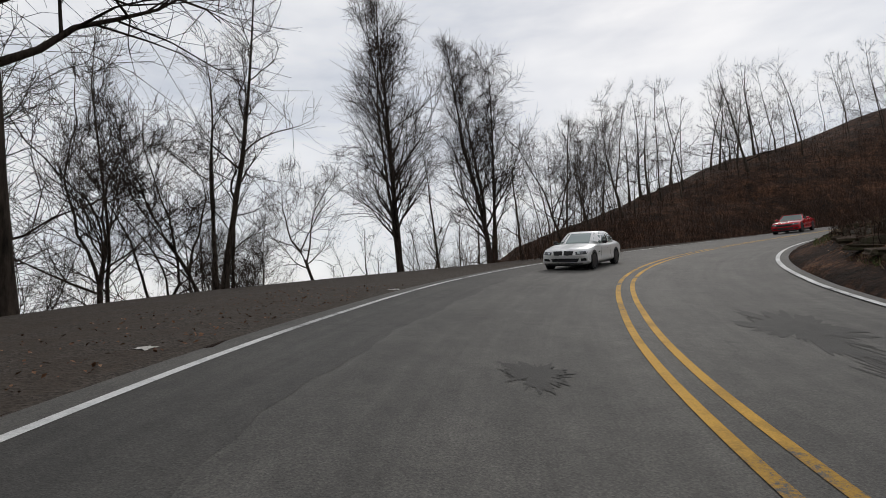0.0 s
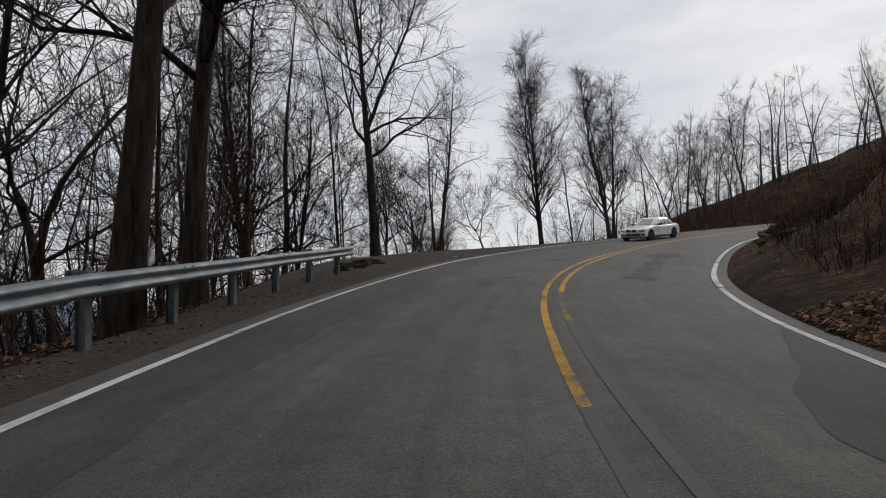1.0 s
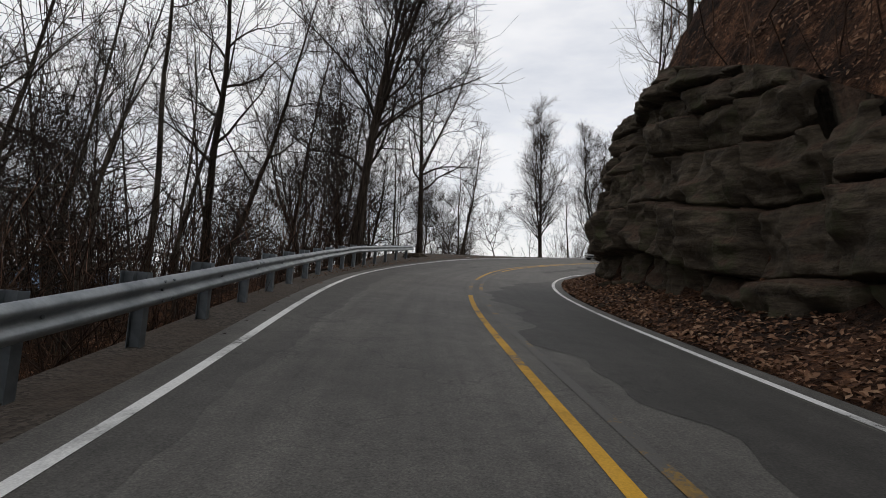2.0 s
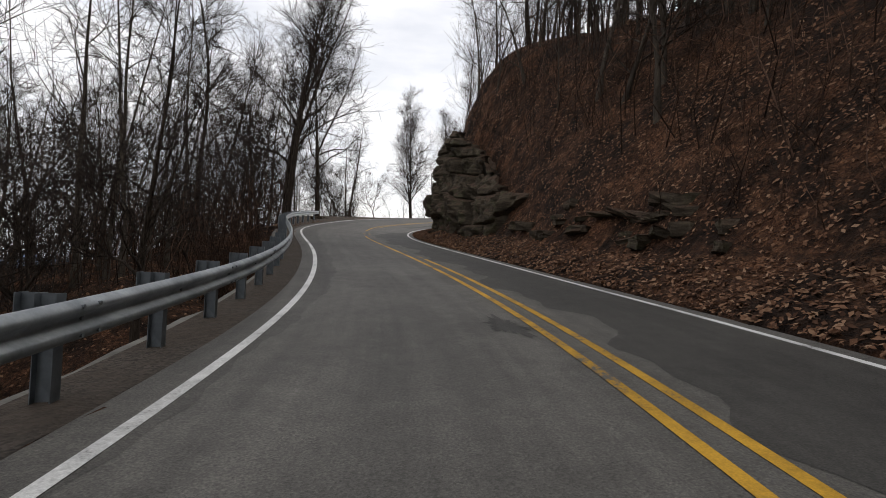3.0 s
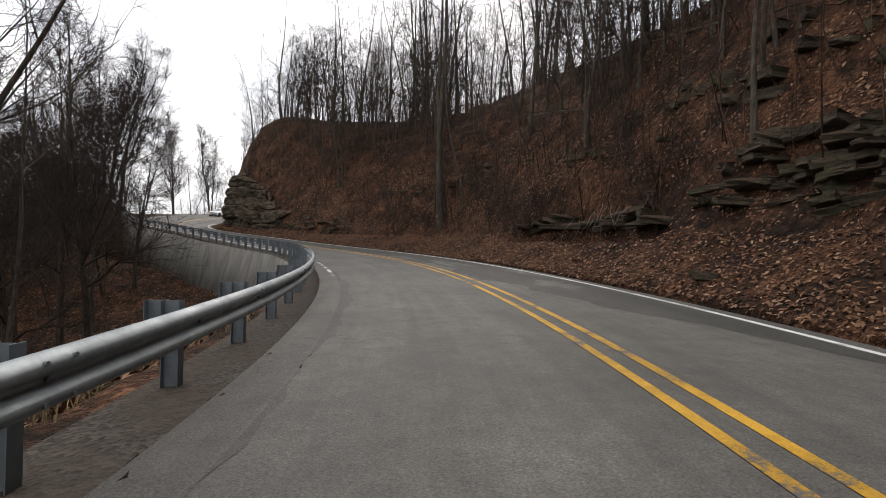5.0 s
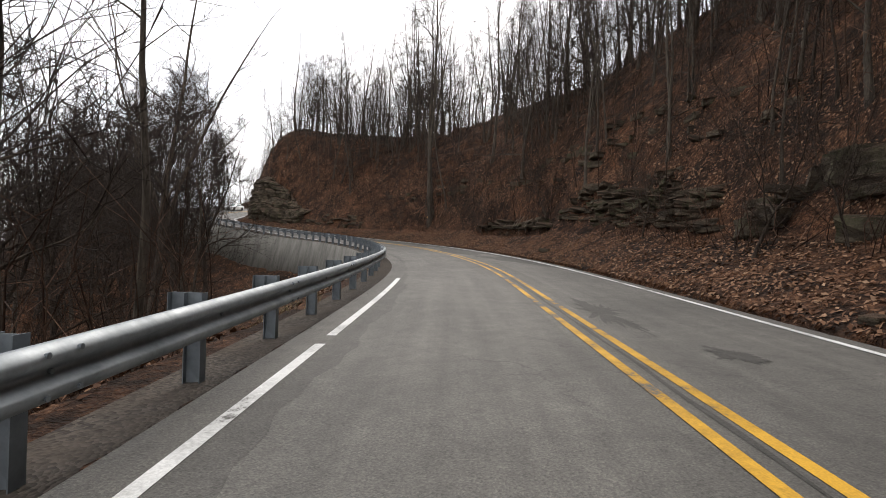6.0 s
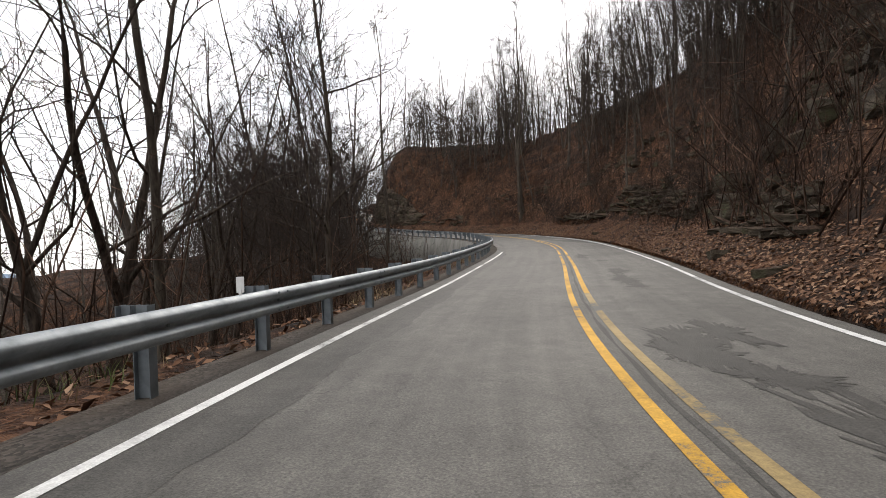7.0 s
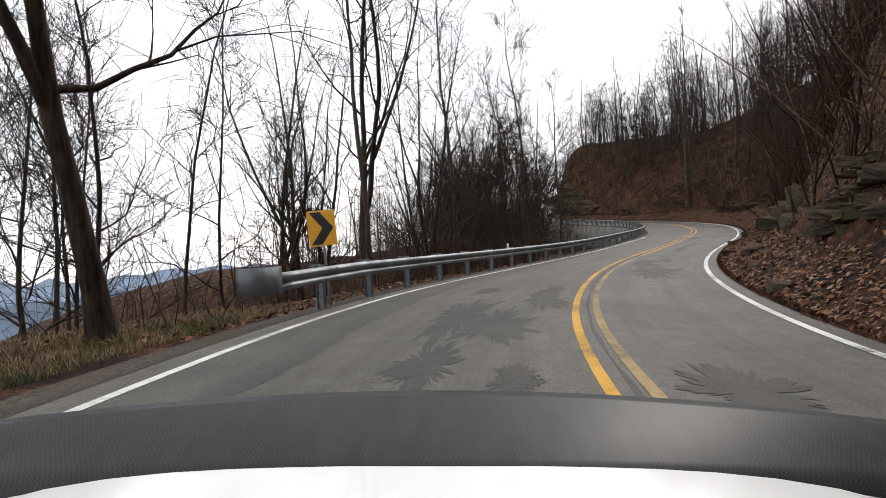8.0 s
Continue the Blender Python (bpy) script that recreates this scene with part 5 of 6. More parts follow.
def ledges(label, s0, s1, h0, h1, seed, jut=0.35, thick=(0.10, 0.30), dip=0.0, gaps=0.25, size=(0.5, 1.6)):
    """Courses of bedded rock standing out of the bank: h0 to h1 metres over the edge of the road."""
    rng = np.random.RandomState(seed)
    mid = (s0 + s1) / 2
    ob = new("rock_outcrop")
    foot = on_road(mid, right_edge(mid) + 2.5)
    ob.matrix_basis = pose(*foot)
    tagged(ob, label, "rock")
    inv = ob.matrix_basis.inverted()
    off = np.arange(0.4, 16.0, 0.1)
    h = h0
    while h < h1:
        t = rng.uniform(*thick)
        q = s0 + rng.uniform(0, 0.8)
        while q < s1:
            ln = rng.uniform(*size)
            along = (q + ln / 2 - mid) / max((s1 - s0) / 2, 0.1)
            top = h1 - (h1 - h0) * 0.75 * along * along + 0.35 * math.sin(q * 1.3 + seed)
            if h < top and rng.rand() > gaps:
                c = q + ln / 2
                e = float(right_edge(c))
                line = on_road(np.full(len(off), c), e + off)
                z = float(on_road(c, e)[2]) + h + dip * (c - mid)
                up = land_height(line[:, 0], line[:, 1]) > z
                if up.any():
                    k = int(up.argmax())
                    wide = rng.uniform(0.9, 1.5)
                    d = off[k] + wide / 2 - jut * rng.uniform(0.35, 1.25)
                    p = on_road(c, e + d)
                    nx, ny = float(np.interp(c, LS, LNX)), float(np.interp(c, LS, LNY))
                    turn = math.degrees(math.atan2(ny, nx)) - 90
                    m = pose(p[0], p[1], z, rng.normal(0, 7), math.degrees(math.atan(dip)) + rng.normal(0, 5), turn + rng.normal(0, 16)) @ Matrix.Diagonal((ln * 1.1, wide, t * 1.35, 1))
                    part("slab", SLABS[rng.randint(7)], ob, m=inv @ m)
            q += ln * rng.uniform(0.8, 1.1)
        h += t * rng.uniform(0.85, 1.15)
    return ob


ledges("dark undercut sandstone ledges at the foot of the leaf slope", 30, 42, 0.9, 2.2, 1, 0.30, (0.12, 0.30), 0.02, 0.72, (0.3, 0.9))
ledges("dark overhanging sandstone ledge with a hollow beneath", 60, 71, 1.75, 2.2, 2, 0.75, (0.12, 0.22), 0.03, 0.22, (0.4, 1.2))
ledges("thin-bedded dark sandstone ledges in the bank", 70, 82, 2.0, 4.4, 3, 0.42, (0.09, 0.20), -0.06, 0.42, (0.35, 1.1))
ledges("mossy tan sandstone outcrop above the leaf bank", 83, 91.5, 1.6, 3.8, 4, 0.55, (0.18, 0.50), 0.02, 0.4, (0.4, 1.3))
ledges("layered mossy sandstone outcrop above the leaf bank", 93, 100, 1.0, 2.6, 5, 0.40, (0.12, 0.28), 0.0, 0.45, (0.4, 1.0))
ledges("broken sandstone ledges high in the slope", 90, 104, 4.0, 8.5, 6, 0.45, (0.20, 0.50), 0.02, 0.62, (0.4, 1.4))
ledges("mossy green sandstone boulders in the bank", 105, 111, 1.1, 2.4, 7, 0.45, (0.30, 0.60), 0.0, 0.55, (0.5, 1.0))
ledges("dark broken sandstone outcrop close to the road", 114, 128, 1.0, 3.0, 8, 0.22, (0.10, 0.28), 0.0, 0.75, (0.3, 0.9))
ledges("low broken mossy rock inside the bend", -34, -6, 0.6, 1.3, 9, 0.40, (0.12, 0.30), 0.0, 0.5, (0.4, 1.2))
ledges("weathered sandstone ledges across the leaf slope", 42, 58, 4.2, 7.0, 10, 0.30, (0.16, 0.36), 0.05, 0.88, (0.3, 0.9))
ledges("dark weathered ledges high across the leaf slope", 60, 84, 5.2, 8.6, 11, 0.32, (0.14, 0.32), 0.05, 0.88, (0.3, 1.0))


def hanging_roots(s, off, up, seed):
    """Bare pale roots that hang down over the hollow."""
    rng = np.random.RandomState(seed)
    lines = []
    p0 = on_road(s, right_edge(s) + off, up)
    ob = new("tree_root")
    ob.matrix_basis = pose(*p0)
    tagged(ob, "bare pale roots hanging over the hollow in the bank", "root")
    for _ in range(6):
        a = np.array([rng.uniform(-0.5, 0.5), rng.uniform(-0.9, 0.9), rng.uniform(-0.1, 0.25)])
        pts, rad = bough(rng, a, (-0.5 + rng.normal(0, 0.3), rng.normal(0, 0.5), -0.8), rng.uniform(0.7, 1.4), 0.015, 0.004, 7, 0.20, -0.08)
        lines.append((pts, rad, 5))
    part("root", tubes_mesh("root", lines, PALE_WOOD), ob)


hanging_roots(67.3, 2.6, 2.0, 5)
hanging_roots(68.4, 2.7, 2.2, 8)


rng_st = np.random.RandomState(77)
for _q, _d, _k in [(-0.6, -0.25, 0.55), (-1.4, -0.5, 0.7), (-2.2, -0.3, 0.5), (-1.0, -0.9, 0.6), (-2.9, -0.8, 0.45), (0.2, -0.6, 0.5)]:
    _p = on_road(_q, rail_off(_q) + _d)
    _p[2] = float(land_height(_p[:1], _p[1:2])[0])
    ob = new("stone", SLABS[rng_st.randint(7)])
    ob.matrix_basis = pose(*(_p + np.array([0, 0, 0.2 * _k])), rng_st.normal(0, 9), rng_st.normal(0, 9), rng_st.uniform(0, 360)) @ Matrix.Diagonal((_k, _k * 0.75, _k * 0.6, 1))
    tagged(ob, "rough brown stone block at the end of the rail", "stone", "rubble at the rail")
for _s0, _o0, _k in [(15.6, 1.6, 0.5), (16.3, 1.9, 0.35), (20.2, 0.5, 0.22), (98.5, 1.0, 0.7), (103.0, 0.9, 0.5), (108.5, 0.8, 0.45), (92.0, 0.8, 0.3), (118.0, 0.6, 0.5), (74.0, 1.2, 0.5), (111.5, 1.2, 0.6), (-4.0, 2.2, 0.7), (-6.5, 3.0, 0.9), (-9.0, 2.4, 0.8), (-11.0, 3.2, 1.0), (-13.5, 2.2, 0.6), (-16.0, 2.9, 0.9), (-18.5, 2.1, 0.7), (-21.0, 3.0, 1.0), (-7.5, 1.6, 0.45), (-12.0, 1.5, 0.4), (-24.0, 2.4, 0.8), (-15.0, 3.8, 1.1)]:
    _p = on_road(_s0, right_edge(_s0) + _o0)
    _p[2] = float(land_height(_p[:1], _p[1:2])[0])
    ob = new("stone", SLABS[rng_st.randint(7)])
    ob.matrix_basis = pose(*(_p + np.array([0, 0, 0.08 * _k])), rng_st.normal(0, 6), rng_st.normal(0, 6), rng_st.uniform(0, 360)) @ Matrix.Diagonal((_k, _k * 0.75, _k * 0.4, 1))
    tagged(ob, "loose flat sandstone block lying on the bank", "stone", "fallen stones")


# ---------------------------------------------------------------- retaining wall under the rail
def retaining_wall():
    s = np.arange(12.0, 69.0, 1.0)
    rail = rail_off(s)
    lip = np.interp(s, [34, 44], [-0.14, -0.06])
    rows = [on_road(s, rail - 0.18, lip), on_road(s, rail - 0.62, lip), on_road(s, rail - 0.95, -1.6), on_road(s, rail - 1.5, -4.2), on_road(s, rail - 0.2, -4.2)]
    v = np.stack(rows, 1)
    v[:, 1:4, :2] += np.random.RandomState(3).normal(0, 0.05, (len(s), 3, 2))
    n, m = len(s), len(rows)
    idx = np.arange(n * m).reshape(n, m)
    nxt = np.roll(idx, -1, axis=1)
    F = np.stack([idx[:-1], idx[1:], nxt[1:], nxt[:-1]], -1).reshape(-1, 4)
    ob = new("retaining_wall", mesh_of("retaining_wall", v.reshape(-1, 3), F, CONCRETE))
    tagged(ob, "stained grey concrete retaining wall below the guard rail", "wall", kind="structure")


retaining_wall()


# ---------------------------------------------------------------- cars
from mathutils.bvhtree import BVHTree  # noqa: E402

PAINT_WHITE = simple("white_car_paint", (0.78, 0.78, 0.77), 0.28, 0.0, 0.5, 0.03, 3.0, coat=0.8)
PAINT_RED = simple("red_car_paint", (0.46, 0.008, 0.016), 0.25, 0.0, 0.5, 0.06, 3.0, coat=0.8)
TRIM_BLACK = simple("black_trim", (0.012, 0.012, 0.013), 0.45, 0.0, 0.4, 0.2, 20.0)
RUBBER = simple("tyre_rubber", (0.018, 0.018, 0.018), 0.85, 0.0, 0.2, 0.25, 30.0)
ALLOY = simple("dark_alloy", (0.10, 0.10, 0.11), 0.35, 0.9, 0.5, 0.1, 10.0)
HEAD_LAMP = simple("smoked_head_lamp", (0.06, 0.065, 0.07), 0.08, 0.0, 0.6, 0.3, 14.0, coat=1.0)
LAMP_GLASS = simple("lamp_glass", (0.55, 0.58, 0.60), 0.10, 0.0, 0.6, 0.25, 14.0, coat=1.0)
AMBER = simple("tail_lamp_red", (0.30, 0.01, 0.01), 0.15, 0.0, 0.6, 0.1, 8.0, coat=1.0)


def screen_glass():
    m, n, l, b = mat_new("sky_tinted_glass", 0.06, 1.0)
    # pale green base colour stands in for the sky reflected in the panes
    b.inputs["Base Color"].default_value = (0.20, 0.26, 0.245, 1)
    b.inputs["Coat Weight"].default_value = 1.0
    f = noise_node(n, l, 4.0)
    l.new(ramp_node(n, l, f, [(0.3, (0.05, 0.05, 0.05)), (0.7, (0.09, 0.09, 0.09))]), b.inputs["Roughness"])
    return m


GLASS = screen_glass()


def carbon_fibre():
    """Black twill weave under clear lacquer."""
    m, n, l, b = mat_new("carbon_fibre", 0.5, 0.15)
    ck = n.new("ShaderNodeTexChecker")
    ck.inputs["Scale"].default_value = 260.0
    ck.inputs["Color1"].default_value = (0.012, 0.013, 0.015, 1)
    ck.inputs["Color2"].default_value = (0.028, 0.029, 0.033, 1)
    l.new(n.new("ShaderNodeTexCoord").outputs["Object"], ck.inputs["Vector"])
    dust = noise_node(n, l, 5.0, 7.0, 0.6, (1.0, 5.0, 1.0))
    c = mix_node(n, l, ramp_node(n, l, dust, [(0.4, (0, 0, 0)), (0.7, (0.25, 0.25, 0.25))]), ck.outputs["Color"], (0.06, 0.06, 0.064))
    l.new(c, b.inputs["Base Color"])
    b.inputs["Coat Weight"].default_value = 0.10
    b.inputs["Coat Roughness"].default_value = 0.3
    return m


CARBON = carbon_fibre()


def loft(name, rings, material, cap=True, smooth=True):
    """A skin over rings of equally many points."""
    v = np.array(rings, float)
    n, m, _ = v.shape
    idx = np.arange(n * m).reshape(n, m)
    nxt = np.roll(idx, -1, axis=1)
    f = np.stack([idx[:-1], nxt[:-1], nxt[1:], idx[1:]], -1).reshape(-1, 4).tolist()
    if cap:
        f += [tuple(idx[0][::-1]), tuple(idx[-1])]
    return mesh_of(name, v.reshape(-1, 3), f, material, smooth)


def wheel_meshes():
    prof = [(0.24, -0.10), (0.31, -0.12), (0.335, -0.10), (0.34, 0.0), (0.335, 0.10), (0.31, 0.12), (0.24, 0.10), (0.235, 0.0)]
    rings = []
    for k in range(29):
        a = k * 2 * math.pi / 28
        rings.append([(r * math.cos(a), w, r * math.sin(a)) for r, w in prof])
    tyre = loft("tyre", rings, RUBBER, cap=False)
    bm = bmesh.new()
    bmesh.ops.create_cone(bm, cap_ends=True, segments=28, radius1=0.237, radius2=0.237, depth=0.10, matrix=pose(0, 0, 0, 90))
    for k in range(5):
        for d in (-7, 7):
            box_bm(bm, 0, -0.075, 0.135, 0.028, 0.035, 0.20, pose(0, 0, 0, 0, 72 * k + d, 0), 0.006)
    bmesh.ops.create_cone(bm, cap_ends=True, segments=14, radius1=0.045, radius2=0.035, depth=0.05, matrix=pose(0, -0.085, 0, 90))
    return tyre, bm_mesh("rim", bm, ALLOY)


TYRE, RIM = wheel_meshes()


def over(body, name, quad, axis, material, parent, proud=0.006, n=(6, 6), label="", depth=0.02):
    """A piece of skin laid on the body: its four corners, seen along the axis, are pressed on to the surface."""
    verts, count = [], (n[0] + 1) * (n[1] + 1)
    a, b, c, d = (np.array(q, float) for q in quad)
    way = {"front": Vector((-1, 0, 0)), "back": Vector((1, 0, 0)), "left": Vector((0, -1, 0)), "right": Vector((0, 1, 0)), "top": Vector((0, 0, -1))}[axis]
    for i in range(n[0] + 1):
        for j in range(n[1] + 1):
            u, v = i / n[0], j / n[1]
            p = Vector((a * (1 - u) + b * u) * (1 - v) + (d * (1 - u) + c * u) * v)
            hit = body.ray_cast(p - way * 3.0, way)[0]
            p = hit if hit is not None else p
            verts.append(p - way * proud)
    back = [p + way * depth for p in verts]
    m = n[1] + 1
    faces = []
    for i in range(n[0]):
        for j in range(n[1]):
            k = i * m + j
            faces.append((k, k + m, k + m + 1, k + 1))
            faces.append((count + k, count + k + 1, count + k + m + 1, count + k + m))
    rim = [i * m for i in range(n[0] + 1)] + [n[0] * m + j for j in range(1, m)] + [i * m + n[1] for i in range(n[0] - 1, -1, -1)] + [j for j in range(m - 2, 0, -1)]
    for k in range(len(rim)):
        p, q = rim[k], rim[(k + 1) % len(rim)]
        faces.append((p, count + p, count + q, q))
    me = mesh_of(name, verts + back, faces, material, True)
    bm = bmesh.new()
    bm.from_mesh(me)
    bmesh.ops.recalc_face_normals(bm, faces=bm.faces[:])
    bm.to_mesh(me)
    bm.free()
    return part(name, me, parent, label)


def car(name, label, paint, length, width, hood, cowl, belt, deck, roof, xs, face, open_top=False):
    """A car, x ahead: xs are the stations of cowl, roof front, roof rear and deck front."""
    ob = new(name)
    tagged(ob, label, "car")
    hl, hw = length / 2, width / 2
    xc, xf, xr, xd = xs
    top = [(-hl, deck - 0.26), (-hl + 0.04, deck - 0.08), (-hl + 0.14, deck - 0.01), (-hl + 0.3, deck), (xd, deck + 0.01), (xd + 0.5, belt + 0.02), (xc - 0.6, belt), (xc, cowl), (xc + 0.45, cowl - 0.015), (hl - 0.75, hood + 0.035), (hl - 0.30, hood - 0.02), (hl - 0.12, hood - 0.07), (hl - 0.05, hood - 0.13), (hl, hood - 0.30)]
    tx, tz = zip(*top)
    rings = []
    for x in np.concatenate([[-hl, -hl + 0.02], np.linspace(-hl + 0.05, hl - 0.16, 40), [hl - 0.12, hl - 0.08, hl - 0.05, hl - 0.02, hl]]):
        e = max(abs(x) - (hl - 0.55), 0) / 0.55
        w = hw * (1 - 0.05 * e**2)
        zt = float(np.interp(x, tx, tz))
        z0 = 0.20 + 0.03 * e**2
        sh = 0.60 if x > xc else 0.72
        pts = [(0.80 * w, z0), (0.97 * w, z0 + 0.07), (w, z0 + 0.20), (0.985 * w, z0 + 0.34), (w, min(sh, zt - 0.17)), (0.985 * w, zt - 0.11), (0.92 * w, zt - 0.035), (0.75 * w, zt + 0.004), (0.45 * w, zt + 0.018), (0.15 * w, zt + 0.024)]
        if x < xd + 0.4:
            k = min((xd + 0.4 - x) / 0.5, 1.0)
            pts = pts[:5] + [(y * (1 - q * k), z - d * k) for (y, z), q, d in zip(pts[5:], (0.03, 0.08, 0.06, 0.0, 0.0), (0.03, 0.03, 0.01, 0.0, 0.0))]
        k = np.arange(len(pts))
        dense = np.arange(0, len(pts) - 0.66, 1 / 3)
        yy, zz = spline(k, [q[0] for q in pts], dense), spline(k, [q[1] for q in pts], dense)
        pts = list(zip(yy.tolist(), zz.tolist()))
        bow = max(x - (hl - 1.0), 0) + 0.5 * max(-x - (hl - 1.0), 0)
        sign = 1 if x > 0 else -1
        one = [(x - sign * 0.26 * bow * (abs(y) / hw) ** 3.0, y, max(z, z0)) for y, z in pts]
        rings.append(one + [(x1, -y, z) for x1, y, z in reversed(one)])
    body = loft("body", rings, paint)
    part("body", body, ob)
    skin = BVHTree.FromPolygons([v.co.copy() for v in body.vertices], [tuple(p.vertices) for p in body.polygons])
    yb, yt = hw * 0.90, hw * 0.66
    if open_top:
        quad = [Vector(q) for q in ((xc + 0.05, yb * 0.93, cowl - 0.02), (xc + 0.05, -yb * 0.93, cowl - 0.02), (xf + 0.05, -yt * 0.97, roof - 0.02), (xf + 0.05, yt * 0.97, roof - 0.02))]
        g = bmesh.new()
        g.faces.new([g.verts.new(q) for q in quad])
        bmesh.ops.solidify(g, geom=g.faces[:], thickness=0.012)
        part("windscreen", bm_mesh("windscreen", g, GLASS), ob)
        bm = bmesh.new()
        for k in (-1, 1):
            a, b2 = Vector((xc + 0.04, k * yb * 0.95, cowl - 0.02)), Vector((xf + 0.03, k * yt, roof - 0.02))
            turn = (b2 - a).to_track_quat("Z", "Y").to_matrix().to_4x4()
            box_bm(bm, 0, 0, 0, 0.07, 0.05, (b2 - a).length, Matrix.Translation((a + b2) / 2) @ turn, 0.01)
        box_bm(bm, xf + 0.03, 0, roof - 0.02, 0.07, yt * 2 + 0.05, 0.05, None, 0.012)
        part("windscreen_frame", bm_mesh("windscreen_frame", bm, paint), ob)
        over(skin, "cockpit", [(xc - 0.25, yb * 0.86, 1), (xc - 0.25, -yb * 0.86, 1), (xd + 0.1, -yb * 0.82, 1), (xd + 0.1, yb * 0.82, 1)], "top", TRIM_BLACK, ob, 0.004)
        for x in (xf - 0.75, xd + 0.45):
            for y in (-0.37, 0.37):
                g = bmesh.new()
                box_bm(g, x, y, belt + 0.08, 0.16, 0.46, 0.30, None, 0.05)
                box_bm(g, x - 0.02, y, belt + 0.27, 0.10, 0.24, 0.14, None, 0.04)
                part("seat", bm_mesh("seat", g, TRIM_BLACK, True), ob)
        g = bmesh.new()
        box_bm(g, xd + 0.05, 0, deck + 0.03, 0.45, yb * 1.55, 0.11, None, 0.05)
        part("folded_hood", bm_mesh("folded_hood", g, TRIM_BLACK, True), ob)
    else:
        levels = [(0.0, 0.0, 1.0), (0.25, 0.22, 0.98), (0.5, 0.47, 0.93), (0.75, 0.73, 0.85), (0.90, 0.90, 0.78), (0.97, 1.03, 0.68), (1.0, 1.35, 0.45)]
        rr = []
        for q, k, wid in levels:
            z = belt - 0.10 + (roof - belt + 0.10) * q
            x1, x0 = xc + 0.16 + (xf - xc - 0.10) * k, xd - 0.06 + (xr - xd + 0.10) * k
            if x1 - x0 < 0.4:
                x1, x0 = (x1 + x0) / 2 + 0.2, (x1 + x0) / 2 - 0.2
            y1 = yb * wid
            ring = []
            for j in range(32):
                a = j * 2 * math.pi / 32
                c, s_ = math.cos(a), math.sin(a)
                r = (abs(c) ** 9 + abs(s_) ** 9) ** (-1 / 9)
                ring.append(((x0 + x1) / 2 + (x1 - x0) / 2 * c * r * (1.0 - 0.04 * abs(s_)), y1 * s_ * r, z))
            rr.append(ring)
        cabin_me = loft("cabin", rr, paint)
        part("cabin", cabin_me, ob)
        cabin = BVHTree.FromPolygons([v.co.copy() for v in cabin_me.vertices], [tuple(p.vertices) for p in cabin_me.polygons])
        zl, zh = cowl + 0.005, roof - 0.075
        over(cabin, "windscreen", [(0, yb * 0.955, zl), (0, -yb * 0.955, zl), (0, -yb * 0.80, zh), (0, yb * 0.80, zh)], "front", GLASS, ob, 0.004, (10, 6))
        over(cabin, "rear_window", [(0, -yb * 0.80, deck + 0.05), (0, yb * 0.80, deck + 0.05), (0, yb * 0.68, zh), (0, -yb * 0.68, zh)], "back", GLASS, ob, 0.004, (10, 6))
        for k, side in ((1, "left"), (-1, "right")):
            z1, z2 = belt + 0.035, roof - 0.10
            xm = (xc + xd) / 2 - 0.10
            over(cabin, "front_window", [(xm + 0.04, k, z1), (xc + 0.02, k, z1), (xf + 0.04, k, z2), (xm + 0.04, k, z2)], side, GLASS, ob, 0.004, (6, 4))
            over(cabin, "rear_side_window", [(xd + 0.28, k, z1), (xm - 0.04, k, z1), (xm - 0.04, k, z2), (xr + 0.16, k, z2)], side, GLASS, ob, 0.004, (6, 4))
    # front end
    gz = hood - 0.24
    if face == "twin":
        for y in (-1, 1):
            g = over(skin, "grille", [(hl, y * 0.035, gz - 0.045), (hl, y * 0.37, gz - 0.03), (hl, y * 0.40, gz + 0.125), (hl, y * 0.035, gz + 0.135)], "front", TRIM_BLACK, ob, 0.012)
            for q in range(4):
                yy = y * (0.09 + 0.075 * q)
                over(skin, "grille_bar", [(hl, yy, gz - 0.03), (hl, yy + 0.012, gz - 0.03), (hl, yy + 0.012, gz + 0.11), (hl, yy, gz + 0.11)], "front", RUBBER, g, 0.017, (1, 3))
    else:
        over(skin, "grille", [(hl, -0.52, gz - 0.07), (hl, 0.52, gz - 0.07), (hl, 0.56, gz + 0.08), (hl, -0.56, gz + 0.08)], "front", TRIM_BLACK, ob, 0.010, (10, 4))
    over(skin, "air_intake", [(hl, -0.50, 0.32), (hl, 0.50, 0.32), (hl, 0.56, 0.45), (hl, -0.56, 0.45)], "front", TRIM_BLACK, ob, 0.008, (10, 4))
    over(skin, "splitter", [(hl, -0.84, 0.235), (hl, 0.84, 0.235), (hl, 0.84, 0.275), (hl, -0.84, 0.275)], "front", TRIM_BLACK, ob, 0.03, (12, 1))
    for y, side in ((1, "left"), (-1, "right")):
        over(skin, "air_intake", [(hl, y * 0.62, 0.35), (hl, y * 0.84, 0.36), (hl, y * 0.85, 0.46), (hl, y * 0.64, 0.45)], "front", TRIM_BLACK, ob, 0.008)
        lamp = over(skin, "headlight", [(hl, y * 0.49, hood - 0.26), (hl, y * 0.86, hood - 0.25), (hl, y * 0.90, hood - 0.12), (hl, y * 0.47, hood - 0.15)], "front", HEAD_LAMP, ob, 0.010)
        over(skin, "lamp_ring", [(hl, y * 0.55, hood - 0.235), (hl, y * 0.64, hood - 0.235), (hl, y * 0.64, hood - 0.165), (hl, y * 0.55, hood - 0.165)], "front", LAMP_GLASS, lamp, 0.016, (3, 3))
        over(skin, "tail_light", [(-hl, y * 0.50, deck - 0.30), (-hl, y * 0.86, deck - 0.28), (-hl, y * 0.86, deck - 0.15), (-hl, y * 0.50, deck - 0.16)], "back", AMBER, ob, 0.010)
        g = bmesh.new()
